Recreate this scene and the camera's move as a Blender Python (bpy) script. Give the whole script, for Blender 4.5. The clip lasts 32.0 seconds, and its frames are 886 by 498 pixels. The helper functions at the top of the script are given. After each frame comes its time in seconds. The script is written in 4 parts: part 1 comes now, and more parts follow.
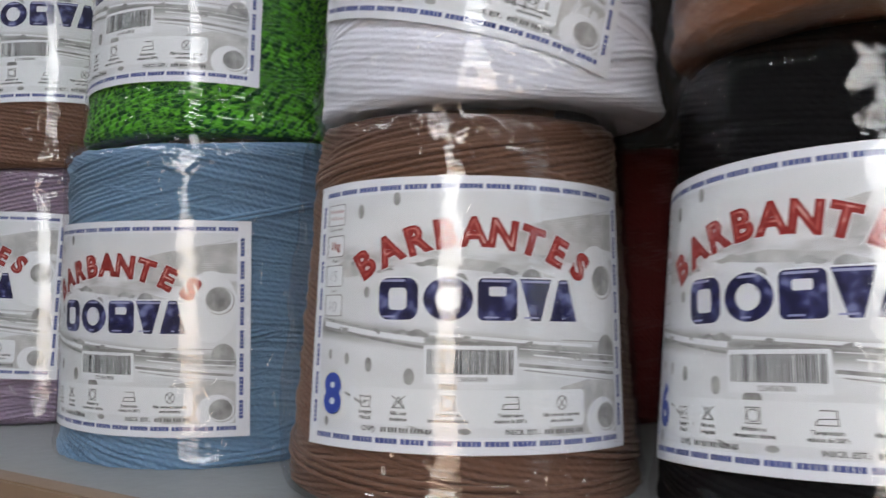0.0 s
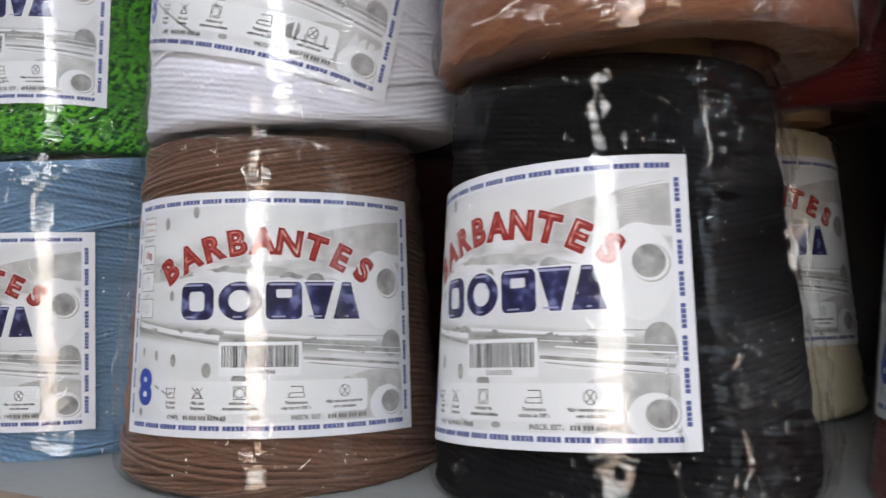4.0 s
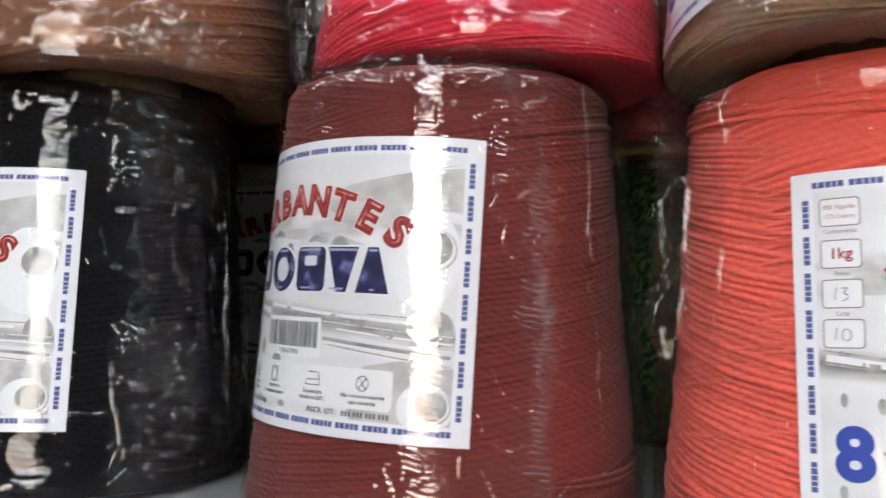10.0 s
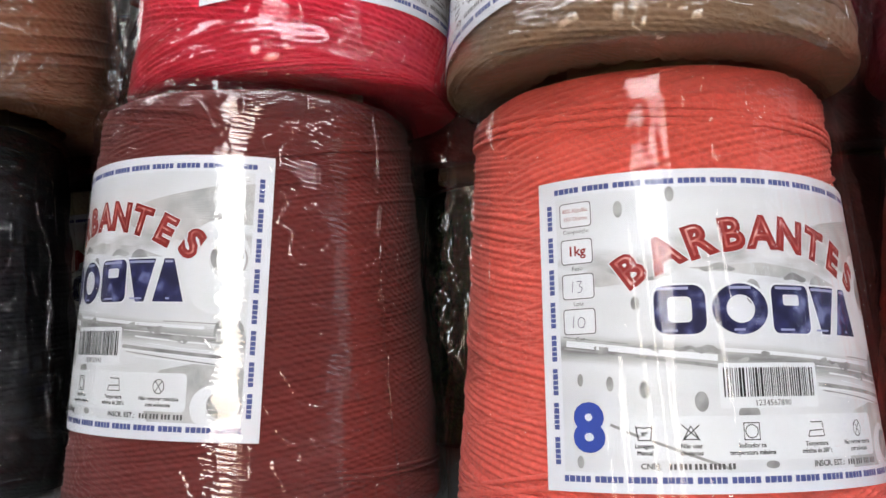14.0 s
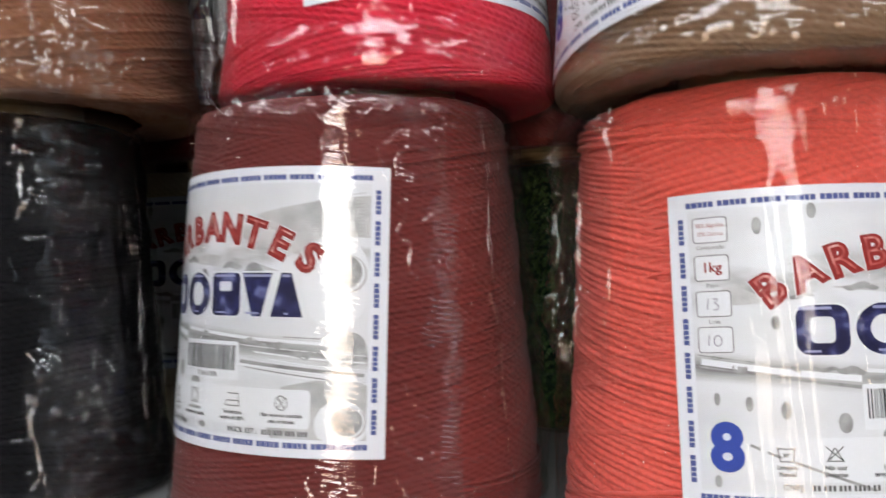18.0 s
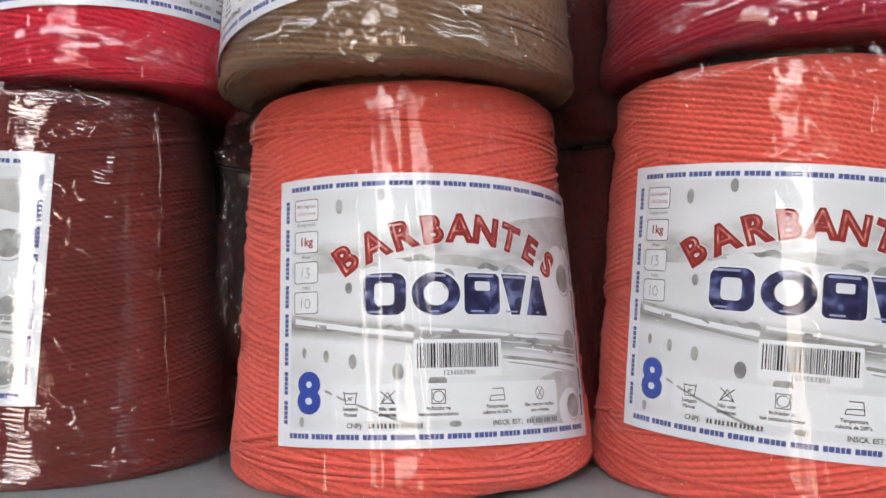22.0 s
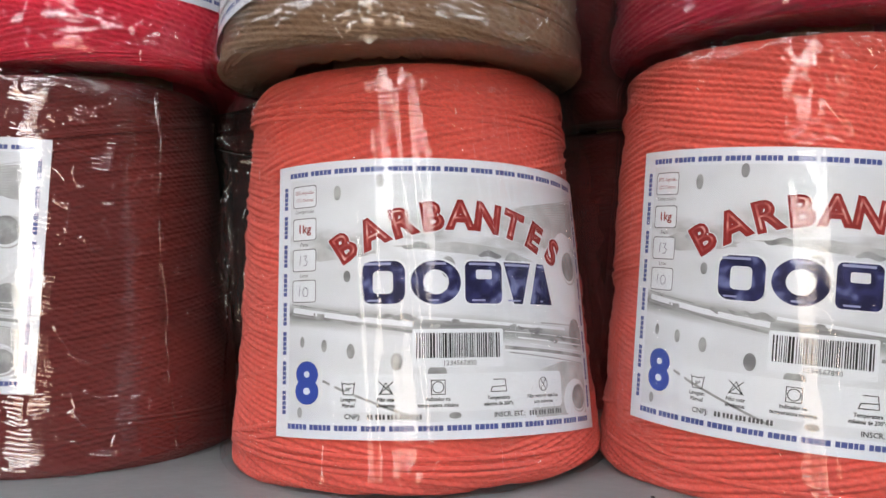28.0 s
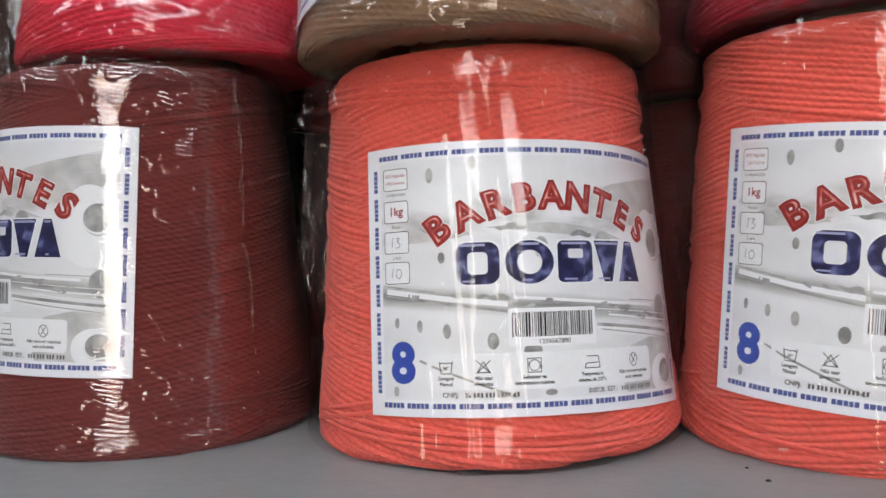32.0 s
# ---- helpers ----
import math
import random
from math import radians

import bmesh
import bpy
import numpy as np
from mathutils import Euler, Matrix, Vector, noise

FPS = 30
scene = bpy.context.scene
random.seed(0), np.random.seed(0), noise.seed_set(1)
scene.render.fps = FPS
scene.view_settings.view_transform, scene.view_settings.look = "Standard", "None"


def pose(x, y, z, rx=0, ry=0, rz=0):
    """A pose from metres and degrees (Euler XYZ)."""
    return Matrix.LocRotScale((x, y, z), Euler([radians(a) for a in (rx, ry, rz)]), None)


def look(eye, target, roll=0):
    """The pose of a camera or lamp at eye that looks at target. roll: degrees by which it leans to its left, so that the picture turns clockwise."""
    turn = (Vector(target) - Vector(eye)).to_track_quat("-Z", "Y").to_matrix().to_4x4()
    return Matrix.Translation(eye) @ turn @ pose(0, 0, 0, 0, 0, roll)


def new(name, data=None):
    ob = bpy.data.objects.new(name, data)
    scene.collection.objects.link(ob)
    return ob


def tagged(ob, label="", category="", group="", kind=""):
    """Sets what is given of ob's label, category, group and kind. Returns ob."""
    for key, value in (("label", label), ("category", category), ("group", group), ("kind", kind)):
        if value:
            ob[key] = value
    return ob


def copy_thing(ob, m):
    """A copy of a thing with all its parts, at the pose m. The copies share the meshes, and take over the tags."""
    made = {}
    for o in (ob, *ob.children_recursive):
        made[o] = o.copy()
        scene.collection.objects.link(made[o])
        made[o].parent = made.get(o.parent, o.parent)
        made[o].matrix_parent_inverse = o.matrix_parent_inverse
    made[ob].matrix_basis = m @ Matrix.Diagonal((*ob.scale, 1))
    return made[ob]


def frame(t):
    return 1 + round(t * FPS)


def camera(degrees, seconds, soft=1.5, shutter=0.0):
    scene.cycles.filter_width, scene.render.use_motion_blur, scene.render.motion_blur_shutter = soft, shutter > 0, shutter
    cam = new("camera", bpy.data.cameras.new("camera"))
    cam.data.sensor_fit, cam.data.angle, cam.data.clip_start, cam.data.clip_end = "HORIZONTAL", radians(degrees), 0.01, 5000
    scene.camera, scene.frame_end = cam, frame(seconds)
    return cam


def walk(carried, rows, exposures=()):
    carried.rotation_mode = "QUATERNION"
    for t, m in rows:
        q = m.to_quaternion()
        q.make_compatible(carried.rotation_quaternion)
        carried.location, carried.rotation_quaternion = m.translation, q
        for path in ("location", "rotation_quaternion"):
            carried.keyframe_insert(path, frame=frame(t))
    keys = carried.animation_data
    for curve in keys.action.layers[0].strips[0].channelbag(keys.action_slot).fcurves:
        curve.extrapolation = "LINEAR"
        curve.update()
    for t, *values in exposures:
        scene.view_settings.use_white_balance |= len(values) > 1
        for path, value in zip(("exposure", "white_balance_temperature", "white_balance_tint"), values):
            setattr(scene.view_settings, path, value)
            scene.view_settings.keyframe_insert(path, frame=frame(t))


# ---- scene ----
cam = camera(55.7, 32.0, shutter=0.5)
PATH = [
    (0, (0.2456, -0.2961, 1.1005), (-0.2805, 0.5543, 1.1086), -1.15),
    (0.5, (0.2755, -0.2955, 1.1049), (-0.2456, 0.5580, 1.1081), -1.29),
    (1, (0.2921, -0.2935, 1.1035), (-0.2295, 0.5597, 1.1088), -1.25),
    (1.5, (0.2953, -0.2930, 1.1005), (-0.2249, 0.5610, 1.1031), -1.58),
    (2, (0.2966, -0.2911, 1.1015), (-0.2221, 0.5638, 1.1045), -1.83),
    (2.5, (0.2997, -0.2917, 1.0981), (-0.2175, 0.5642, 1.0998), -2.09),
    (3, (0.3012, -0.2913, 1.0934), (-0.2104, 0.5679, 1.0955), -2.22),
    (3.5, (0.3140, -0.2913, 1.0930), (-0.1917, 0.5714, 1.0922), -2.39),
    (4, (0.3319, -0.2946, 1.1020), (-0.1592, 0.5765, 1.1048), -2.17),
    (4.5, (0.3495, -0.2881, 1.0952), (-0.1327, 0.5880, 1.1006), -2.05),
    (6.5, (0.3503, -0.2842, 1.0864), (-0.0919, 0.6126, 1.0997), -0.40),
    (7, (0.3556, -0.2846, 1.0854), (-0.0699, 0.6201, 1.1108), 0.64),
    (7.5, (0.3711, -0.2773, 1.0827), (-0.0425, 0.6323, 1.1227), 0.91),
    (8, (0.4043, -0.2709, 1.0895), (0.0085, 0.6460, 1.1407), 0.75),
    (8.5, (0.4272, -0.2579, 1.0901), (0.0857, 0.6811, 1.1310), 0.35),
    (9, (0.4491, -0.2506, 1.0842), (0.1253, 0.6950, 1.1177), 0.32),
    (9.5, (0.4773, -0.2638, 1.0895), (0.1600, 0.6838, 1.1260), 0.76),
    (10, (0.5095, -0.2656, 1.0885), (0.1905, 0.6811, 1.1322), 0.78),
    (10.5, (0.5309, -0.2571, 1.0770), (0.2048, 0.6847, 1.1585), 1.12),
    (11, (0.5461, -0.2631, 1.0846), (0.2428, 0.6869, 1.1584), 0.75),
    (11.5, (0.5610, -0.2662, 1.0806), (0.2694, 0.6866, 1.1660), 0.58),
    (12, (0.5707, -0.2657, 1.0818), (0.2985, 0.6923, 1.1717), 0.32),
    (12.5, (0.5697, -0.2724, 1.0840), (0.3223, 0.6922, 1.1751), -0.03),
    (13, (0.5596, -0.2798, 1.0876), (0.3370, 0.6917, 1.1692), -0.58),
    (13.5, (0.5640, -0.2761, 1.0776), (0.3382, 0.6942, 1.1653), -0.84),
    (14, (0.5613, -0.2774, 1.0764), (0.3402, 0.6940, 1.1634), -0.87),
    (14.5, (0.5566, -0.2734, 1.0779), (0.3406, 0.6997, 1.1579), -0.92),
    (16.5, (0.5597, -0.2563, 1.0758), (0.3291, 0.7153, 1.1292), -0.06),
    (17, (0.5678, -0.2538, 1.0781), (0.3201, 0.7140, 1.1210), -0.31),
    (17.5, (0.5529, -0.2664, 1.0918), (0.3157, 0.7046, 1.1240), -0.73),
    (18, (0.5167, -0.2827, 1.1050), (0.2965, 0.6926, 1.1170), -1.46),
    (18.5, (0.5082, -0.3232, 1.1119), (0.2941, 0.6534, 1.1301), -1.66),
    (19, (0.5204, -0.3461, 1.1047), (0.3280, 0.6349, 1.1302), -1.87),
    (19.5, (0.5465, -0.3607, 1.0998), (0.3713, 0.6230, 1.1401), -1.53),
    (20, (0.5860, -0.3408, 1.0970), (0.4213, 0.6447, 1.1368), -0.90),
    (20.5, (0.6200, -0.3223, 1.0933), (0.4554, 0.6631, 1.1379), -0.42),
    (21, (0.6554, -0.3169, 1.0877), (0.4794, 0.6667, 1.1269), 0.00),
    (21.5, (0.6608, -0.3073, 1.0812), (0.4881, 0.6769, 1.1207), -0.33),
    (22, (0.6520, -0.3064, 1.0865), (0.4820, 0.6786, 1.1171), -0.53),
    (22.5, (0.6483, -0.2993, 1.0938), (0.4889, 0.6875, 1.1200), -0.41),
    (23, (0.6461, -0.3025, 1.0946), (0.4881, 0.6844, 1.1291), -0.19),
    (23.5, (0.6558, -0.2969, 1.0907), (0.5016, 0.6905, 1.1275), -0.20),
    (24, (0.6579, -0.2901, 1.0929), (0.5215, 0.6995, 1.1370), -0.02),
    (24.5, (0.6587, -0.2938, 1.0941), (0.5055, 0.6936, 1.1337), -0.27),
    (25, (0.6529, -0.3127, 1.0973), (0.4956, 0.6742, 1.1337), -0.40),
    (25.5, (0.6510, -0.3200, 1.0890), (0.4740, 0.6635, 1.1268), -0.26),
    (27.5, (0.6485, -0.3026, 1.0900), (0.4467, 0.6766, 1.1074), -0.09),
    (28, (0.6595, -0.2967, 1.0870), (0.4608, 0.6832, 1.1018), -0.44),
    (28.5, (0.6596, -0.3010, 1.0869), (0.4708, 0.6810, 1.0915), -0.61),
    (29, (0.6563, -0.3016, 1.0849), (0.4740, 0.6816, 1.0872), -0.64),
    (29.5, (0.6552, -0.3056, 1.0873), (0.4725, 0.6776, 1.0854), -0.75),
    (30, (0.6547, -0.3013, 1.0803), (0.4798, 0.6833, 1.0753), -0.98),
    (30.5, (0.6581, -0.2928, 1.0846), (0.4751, 0.6902, 1.0711), -1.11),
    (31, (0.6489, -0.2984, 1.0900), (0.4666, 0.6847, 1.0747), -1.43),
    (31.5, (0.6385, -0.3115, 1.0912), (0.4379, 0.6681, 1.0770), -1.50),
    (32, (0.6292, -0.3075, 1.0939), (0.4196, 0.6699, 1.0663), -1.61),
]
walk(cam, [(t, look(eye, target, roll)) for t, eye, target, roll in PATH], [(0.0, -0.15), (3.0, 0.10), (4.5, 0.10), (8.0, 0.10), (9.0, 0.2), (12.0, 0.22), (18.0, 0.16), (21.0, 0.06), (26.0, 0.05), (32.0, -0.02)])

# ---- world and light ----
sky = bpy.data.worlds.new("sky")
scene.world = sky
sky.use_nodes = True
wn = sky.node_tree.nodes
air = wn.new("ShaderNodeTexSky")
air.sky_type, air.sun_disc, air.sun_elevation, air.sun_rotation = "NISHITA", False, radians(48), radians(200)
sky.node_tree.links.new(air.outputs[0], wn["Background"].inputs[0])
wn["Background"].inputs[1].default_value = 0.1
DOOR_X0, DOOR_X1, DOOR_TOP, FRONT_Y = 0.41, 0.80, 2.1, -1.45


# ---- materials ----
def material(name, colour, rough=0.7, metal=0.0, spec=0.5):
    m = bpy.data.materials.new(name)
    m.use_nodes = True
    b = m.node_tree.nodes["Principled BSDF"]
    b.inputs["Base Color"].default_value = (*colour, 1)
    b.inputs["Roughness"].default_value = rough
    b.inputs["Metallic"].default_value = metal
    b.inputs["Specular IOR Level"].default_value = spec
    return m, m.node_tree, b


def maths(nt, op, a, b=None):
    n = nt.nodes.new("ShaderNodeMath")
    n.operation = op
    for slot, v in ((0, a), (1, b)):
        if isinstance(v, (int, float)):
            n.inputs[slot].default_value = v
        elif v is not None:
            nt.links.new(v, n.inputs[slot])
    return n.outputs[0]


def noise_tex(nt, scale, detail=3, rough=0.55, vector=None):
    n = nt.nodes.new("ShaderNodeTexNoise")
    n.inputs["Scale"].default_value, n.inputs["Detail"].default_value, n.inputs["Roughness"].default_value = scale, detail, rough
    if vector is None:
        vector = nt.nodes.new("ShaderNodeTexCoord").outputs["Object"]
    nt.links.new(vector, n.inputs["Vector"])
    return n.outputs["Fac"]


def ramp(nt, fac, stops):
    n = nt.nodes.new("ShaderNodeValToRGB")
    while len(n.color_ramp.elements) < len(stops):
        n.color_ramp.elements.new(0.5)
    for e, (p, c) in zip(n.color_ramp.elements, stops):
        e.position, e.color = p, (*c, 1)
    nt.links.new(fac, n.inputs[0])
    return n.outputs[0]


def bump(nt, b, height, distance, strength=1.0):
    n = nt.nodes.new("ShaderNodeBump")
    n.inputs["Distance"].default_value, n.inputs["Strength"].default_value = distance, strength
    nt.links.new(height, n.inputs["Height"])
    nt.links.new(n.outputs[0], b.inputs["Normal"])


def scaled(c, k):
    return tuple(min(1.0, v * k) for v in c)


def yarn_material(name, colour, second=None, fuzz=0.1, plied=0.32):
    """Twisted cotton: plies slant across each thread, fibres vary, threads differ a little."""
    m, nt, b = material(name, colour, 0.85, spec=0.25)
    uv = nt.nodes.new("ShaderNodeUVMap").outputs[0]
    sep = nt.nodes.new("ShaderNodeSeparateXYZ")
    nt.links.new(uv, sep.inputs[0])
    along, turn = sep.outputs[0], sep.outputs[1]
    twist = maths(nt, "SINE", maths(nt, "ADD", maths(nt, "ADD", maths(nt, "MULTIPLY", along, 1300.0), maths(nt, "MULTIPLY", turn, 4.2)), maths(nt, "MULTIPLY", noise_tex(nt, 130, 2), 9.0)))
    fibre = noise_tex(nt, 900, 3)
    wide = noise_tex(nt, 18, 2)
    # shade in the grooves between plies, put faintly into the colour
    ply_shade = maths(nt, "MULTIPLY", twist, 0.12 * plied)
    if second is None:
        fac = maths(nt, "ADD", maths(nt, "ADD", maths(nt, "MULTIPLY", fibre, 0.6), ply_shade), maths(nt, "MULTIPLY", wide, 0.4))
        nt.links.new(ramp(nt, fac, [(0.3, scaled(colour, 0.80)), (0.5, colour), (0.72, scaled(colour, 1.15))]), b.inputs["Base Color"])
    else:
        join = nt.nodes.new("ShaderNodeCombineXYZ")
        # short slanting dashes, broken from thread to thread
        p, q = maths(nt, "MULTIPLY", along, 1000.0), maths(nt, "ADD", maths(nt, "MULTIPLY", turn, 1.9), maths(nt, "MULTIPLY", maths(nt, "FLOOR", turn), 0.8))
        nt.links.new(maths(nt, "MULTIPLY", maths(nt, "SUBTRACT", p, q), 0.27), join.inputs[0])
        nt.links.new(maths(nt, "MULTIPLY", maths(nt, "ADD", p, q), 0.10), join.inputs[1])
        fac = noise_tex(nt, 1.0, 1, vector=join.outputs[0])
        nt.links.new(ramp(nt, fac, [(0.45, second), (0.52, colour), (0.64, scaled(colour, 1.4))]), b.inputs["Base Color"])
    bump(nt, b, maths(nt, "ADD", maths(nt, "MULTIPLY", twist, plied), fibre), 0.00045, 0.7)
    b.inputs["Sheen Weight"].default_value = fuzz
    return m


def film_material(name, haze=0.02, shine=0.062, ridges=0.55, slanting=0.45, crinkle=5.0, milk=0.0):
    """Clear shrink film: see-through, with a sharp gloss that grows at a slant."""
    m = bpy.data.materials.new(name)
    m.use_nodes = True
    nt = m.node_tree
    nt.nodes.clear()
    out = nt.nodes.new("ShaderNodeOutputMaterial")
    clear, gloss, mix = nt.nodes.new("ShaderNodeBsdfTransparent"), nt.nodes.new("ShaderNodeBsdfGlossy"), nt.nodes.new("ShaderNodeMixShader")
    clear.inputs[0].default_value = (0.97, 0.97, 0.97, 1)
    gloss.inputs["Roughness"].default_value = haze
    bp = nt.nodes.new("ShaderNodeBump")
    bp.inputs["Distance"].default_value, bp.inputs["Strength"].default_value = 0.00025, 0.5
    sep = nt.nodes.new("ShaderNodeSeparateXYZ")
    nt.links.new(nt.nodes.new("ShaderNodeUVMap").outputs[0], sep.inputs[0])
    ridge = maths(nt, "MULTIPLY", maths(nt, "SINE", maths(nt, "MULTIPLY", maths(nt, "ADD", sep.outputs[1], maths(nt, "MULTIPLY", noise_tex(nt, 55, 2), 2.6)), 6.2832)), maths(nt, "MULTIPLY", sep.outputs[0], noise_tex(nt, 120, 2)))
    # thin sharp creases that come and go
    crease = maths(nt, "SUBTRACT", 1.0, maths(nt, "MULTIPLY", maths(nt, "ABSOLUTE", maths(nt, "SUBTRACT", noise_tex(nt, 62, 1), 0.5)), 36.0))
    crease = maths(nt, "MULTIPLY", maths(nt, "MAXIMUM", crease, 0.0), maths(nt, "MAXIMUM", maths(nt, "SUBTRACT", maths(nt, "MULTIPLY", noise_tex(nt, 21, 1), 5.0), 2.3), 0.0))
    if ridges:  # the label holds the film flat
        crease = maths(nt, "MULTIPLY", crease, maths(nt, "POWER", sep.outputs[0], 2.0))
    relief = maths(nt, "ADD", maths(nt, "MULTIPLY", ridge, ridges), noise_tex(nt, 260, 2))
    nt.links.new(maths(nt, "ADD", relief, maths(nt, "MULTIPLY", crease, crinkle)), bp.inputs["Height"])
    nt.links.new(bp.outputs[0], gloss.inputs["Normal"])
    slant = nt.nodes.new("ShaderNodeLayerWeight")
    slant.inputs["Blend"].default_value = 0.5
    fac = maths(nt, "ADD", maths(nt, "MULTIPLY", maths(nt, "POWER", slant.outputs["Facing"], 5.5), slanting - shine), shine)
    nt.links.new(fac, mix.inputs[0])
    nt.links.new(clear.outputs[0], mix.inputs[1])
    nt.links.new(gloss.outputs[0], mix.inputs[2])
    surface = mix.outputs[0]
    if milk:  # stretched film is faintly milky
        cloudy, haze_mix = nt.nodes.new("ShaderNodeBsdfDiffuse"), nt.nodes.new("ShaderNodeMixShader")
        cloudy.inputs[0].default_value = (0.8, 0.8, 0.8, 1)
        nt.links.new(bp.outputs[0], cloudy.inputs["Normal"])
        nt.links.new(maths(nt, "MULTIPLY", noise_tex(nt, 30, 3), 2 * milk), haze_mix.inputs[0])
        nt.links.new(surface, haze_mix.inputs[1])
        nt.links.new(cloudy.outputs[0], haze_mix.inputs[2])
        surface = haze_mix.outputs[0]
    nt.links.new(surface, out.inputs[0])
    return m


def ink(name, colour):
    m, nt, b = material(name, colour, 0.5, spec=0.2)
    g = noise_tex(nt, 700, 2)
    nt.links.new(ramp(nt, g, [(0.3, scaled(colour, 0.97)), (0.7, scaled(colour, 1.03))]), b.inputs["Base Color"])
    return m


def paper_material():
    """White label stock with a pale grey printed photograph of stacked cones inside its border."""
    m, nt, b = material("label_paper", (0.8, 0.8, 0.82), 0.45)
    uv = nt.nodes.new("ShaderNodeUVMap").outputs[0]
    sep = nt.nodes.new("ShaderNodeSeparateXYZ")
    nt.links.new(uv, sep.inputs[0])
    u, v = sep.outputs[0], sep.outputs[1]
    slanted = nt.nodes.new("ShaderNodeMapping")
    slanted.inputs["Rotation"].default_value = (0, 0, radians(-8))
    slanted.inputs["Scale"].default_value = (26, 240, 1)
    nt.links.new(uv, slanted.inputs[0])
    streak = noise_tex(nt, 1.0, 3, vector=slanted.outputs[0])
    wide = nt.nodes.new("ShaderNodeMapping")
    wide.inputs["Rotation"].default_value, wide.inputs["Scale"].default_value = (0, 0, radians(-6)), (32, 75, 1)
    nt.links.new(uv, wide.inputs[0])
    cloud = noise_tex(nt, 1.0, 3, vector=wide.outputs[0])
    # the shelf in the photograph: a slanting belt of dark streaks below the middle
    belt = maths(nt, "ABSOLUTE", maths(nt, "SUBTRACT", maths(nt, "SUBTRACT", v, maths(nt, "MULTIPLY", u, 0.085)), 0.0575))
    belt = maths(nt, "SUBTRACT", 1.0, maths(nt, "MULTIPLY", belt, 190.0))
    belt = maths(nt, "MAXIMUM", belt, 0.0)
    dark = maths(nt, "ADD", maths(nt, "MULTIPLY", maths(nt, "MULTIPLY", belt, streak), 0.85), maths(nt, "MULTIPLY", cloud, 0.28))
    # deeper patches behind the title and under the belt at one end
    patch = maths(nt, "SUBTRACT", 1.0, maths(nt, "MULTIPLY", maths(nt, "ABSOLUTE", maths(nt, "SUBTRACT", v, 0.030)), 95.0))
    dark = maths(nt, "ADD", dark, maths(nt, "MULTIPLY", maths(nt, "MAXIMUM", patch, 0.0), maths(nt, "MULTIPLY", maths(nt, "MAXIMUM", maths(nt, "SUBTRACT", cloud, 0.42), 0.0), 1.6)))
    shade = ramp(nt, dark, [(0.07, (0.74, 0.77, 0.81)), (0.17, (0.64, 0.665, 0.70)), (0.36, (0.44, 0.455, 0.47)), (0.62, (0.20, 0.205, 0.21))])
    # plain white outside the inner frame
    inside = maths(nt, "MINIMUM", maths(nt, "MINIMUM", maths(nt, "SUBTRACT", u, 0.0068), maths(nt, "SUBTRACT", 0.1432, u)),
                   maths(nt, "MINIMUM", maths(nt, "SUBTRACT", v, 0.0062), maths(nt, "SUBTRACT", 0.0985, v)))
    mix = nt.nodes.new("ShaderNodeMix")
    mix.data_type = "RGBA"
    nt.links.new(maths(nt, "GREATER_THAN", inside, 0.0), mix.inputs["Factor"])
    mix.inputs["A"].default_value = (0.74, 0.77, 0.83, 1)
    nt.links.new(shade, mix.inputs["B"])
    nt.links.new(mix.outputs["Result"], b.inputs["Base Color"])
    bump(nt, b, noise_tex(nt, 45, 2), 0.0006, 0.5)
    return m


PAPER = paper_material()
FILM = film_material("shrink_film")
# rear cones only: gloss cut down so that the shaded gaps stay dark
DIMMED_FILM = film_material("dimmed_film", 0.4, 0.015)
THIN_FILM = film_material("thin_film", 0.02, 0.036, crinkle=6.0)
RIDGED_FILM = film_material("ridged_film", shine=0.085, ridges=1.1, crinkle=4.0)
SMOOTH_FILM = film_material("smooth_film", shine=0.045, crinkle=4.0)
HEM_FILM = film_material("film_hem", 0.12, 0.10, 0.0, 0.6, 10.0)
POCKET_FILM = film_material("pocket_film", 0.04, 0.045, 0.0, 0.35, 16.0, milk=0.006)
BLACK_CONE_FILM = film_material("loose_film", 0.02, 0.048, slanting=0.2)
CRUMPLED_FILM = film_material("crumpled_film", 0.02, 0.055, crinkle=12.0)
FLAP_FILM = film_material("film_flap", 0.04, 0.05, 0.0, 0.4, 12.0)
RED_INK, RED_LIGHT = ink("red_ink", (0.27, 0.024, 0.022)), material("light_red_ink", (0.5, 0.1, 0.09), 0.5)
glow_nt, RED_LIGHT = RED_LIGHT[1], RED_LIGHT[0]
glow_nt.links.new(ramp(glow_nt, noise_tex(glow_nt, 210, 1), [(0.38, (0.30, 0.03, 0.028)), (0.54, (0.50, 0.10, 0.085)), (0.68, (0.72, 0.42, 0.38))]), glow_nt.nodes["Principled BSDF"].inputs["Base Color"])
NAVY_INK, navy_nt, navy_b = material("navy_ink", (0.018, 0.019, 0.075), 0.5, spec=0.2)
navy_nt.links.new(ramp(navy_nt, noise_tex(navy_nt, 170, 1), [(0.4, (0.012, 0.012, 0.05)), (0.55, (0.028, 0.03, 0.11)), (0.70, (0.16, 0.18, 0.36))]), navy_b.inputs["Base Color"])
PALE_NAVY = ink("pale_navy_ink", (0.32, 0.34, 0.55))
BLUE_INK, BORDER_INK, BLACK_INK = ink("blue_ink", (0.04, 0.075, 0.36)), ink("border_ink", (0.085, 0.11, 0.31)), ink("black_ink", (0.015, 0.015, 0.018))
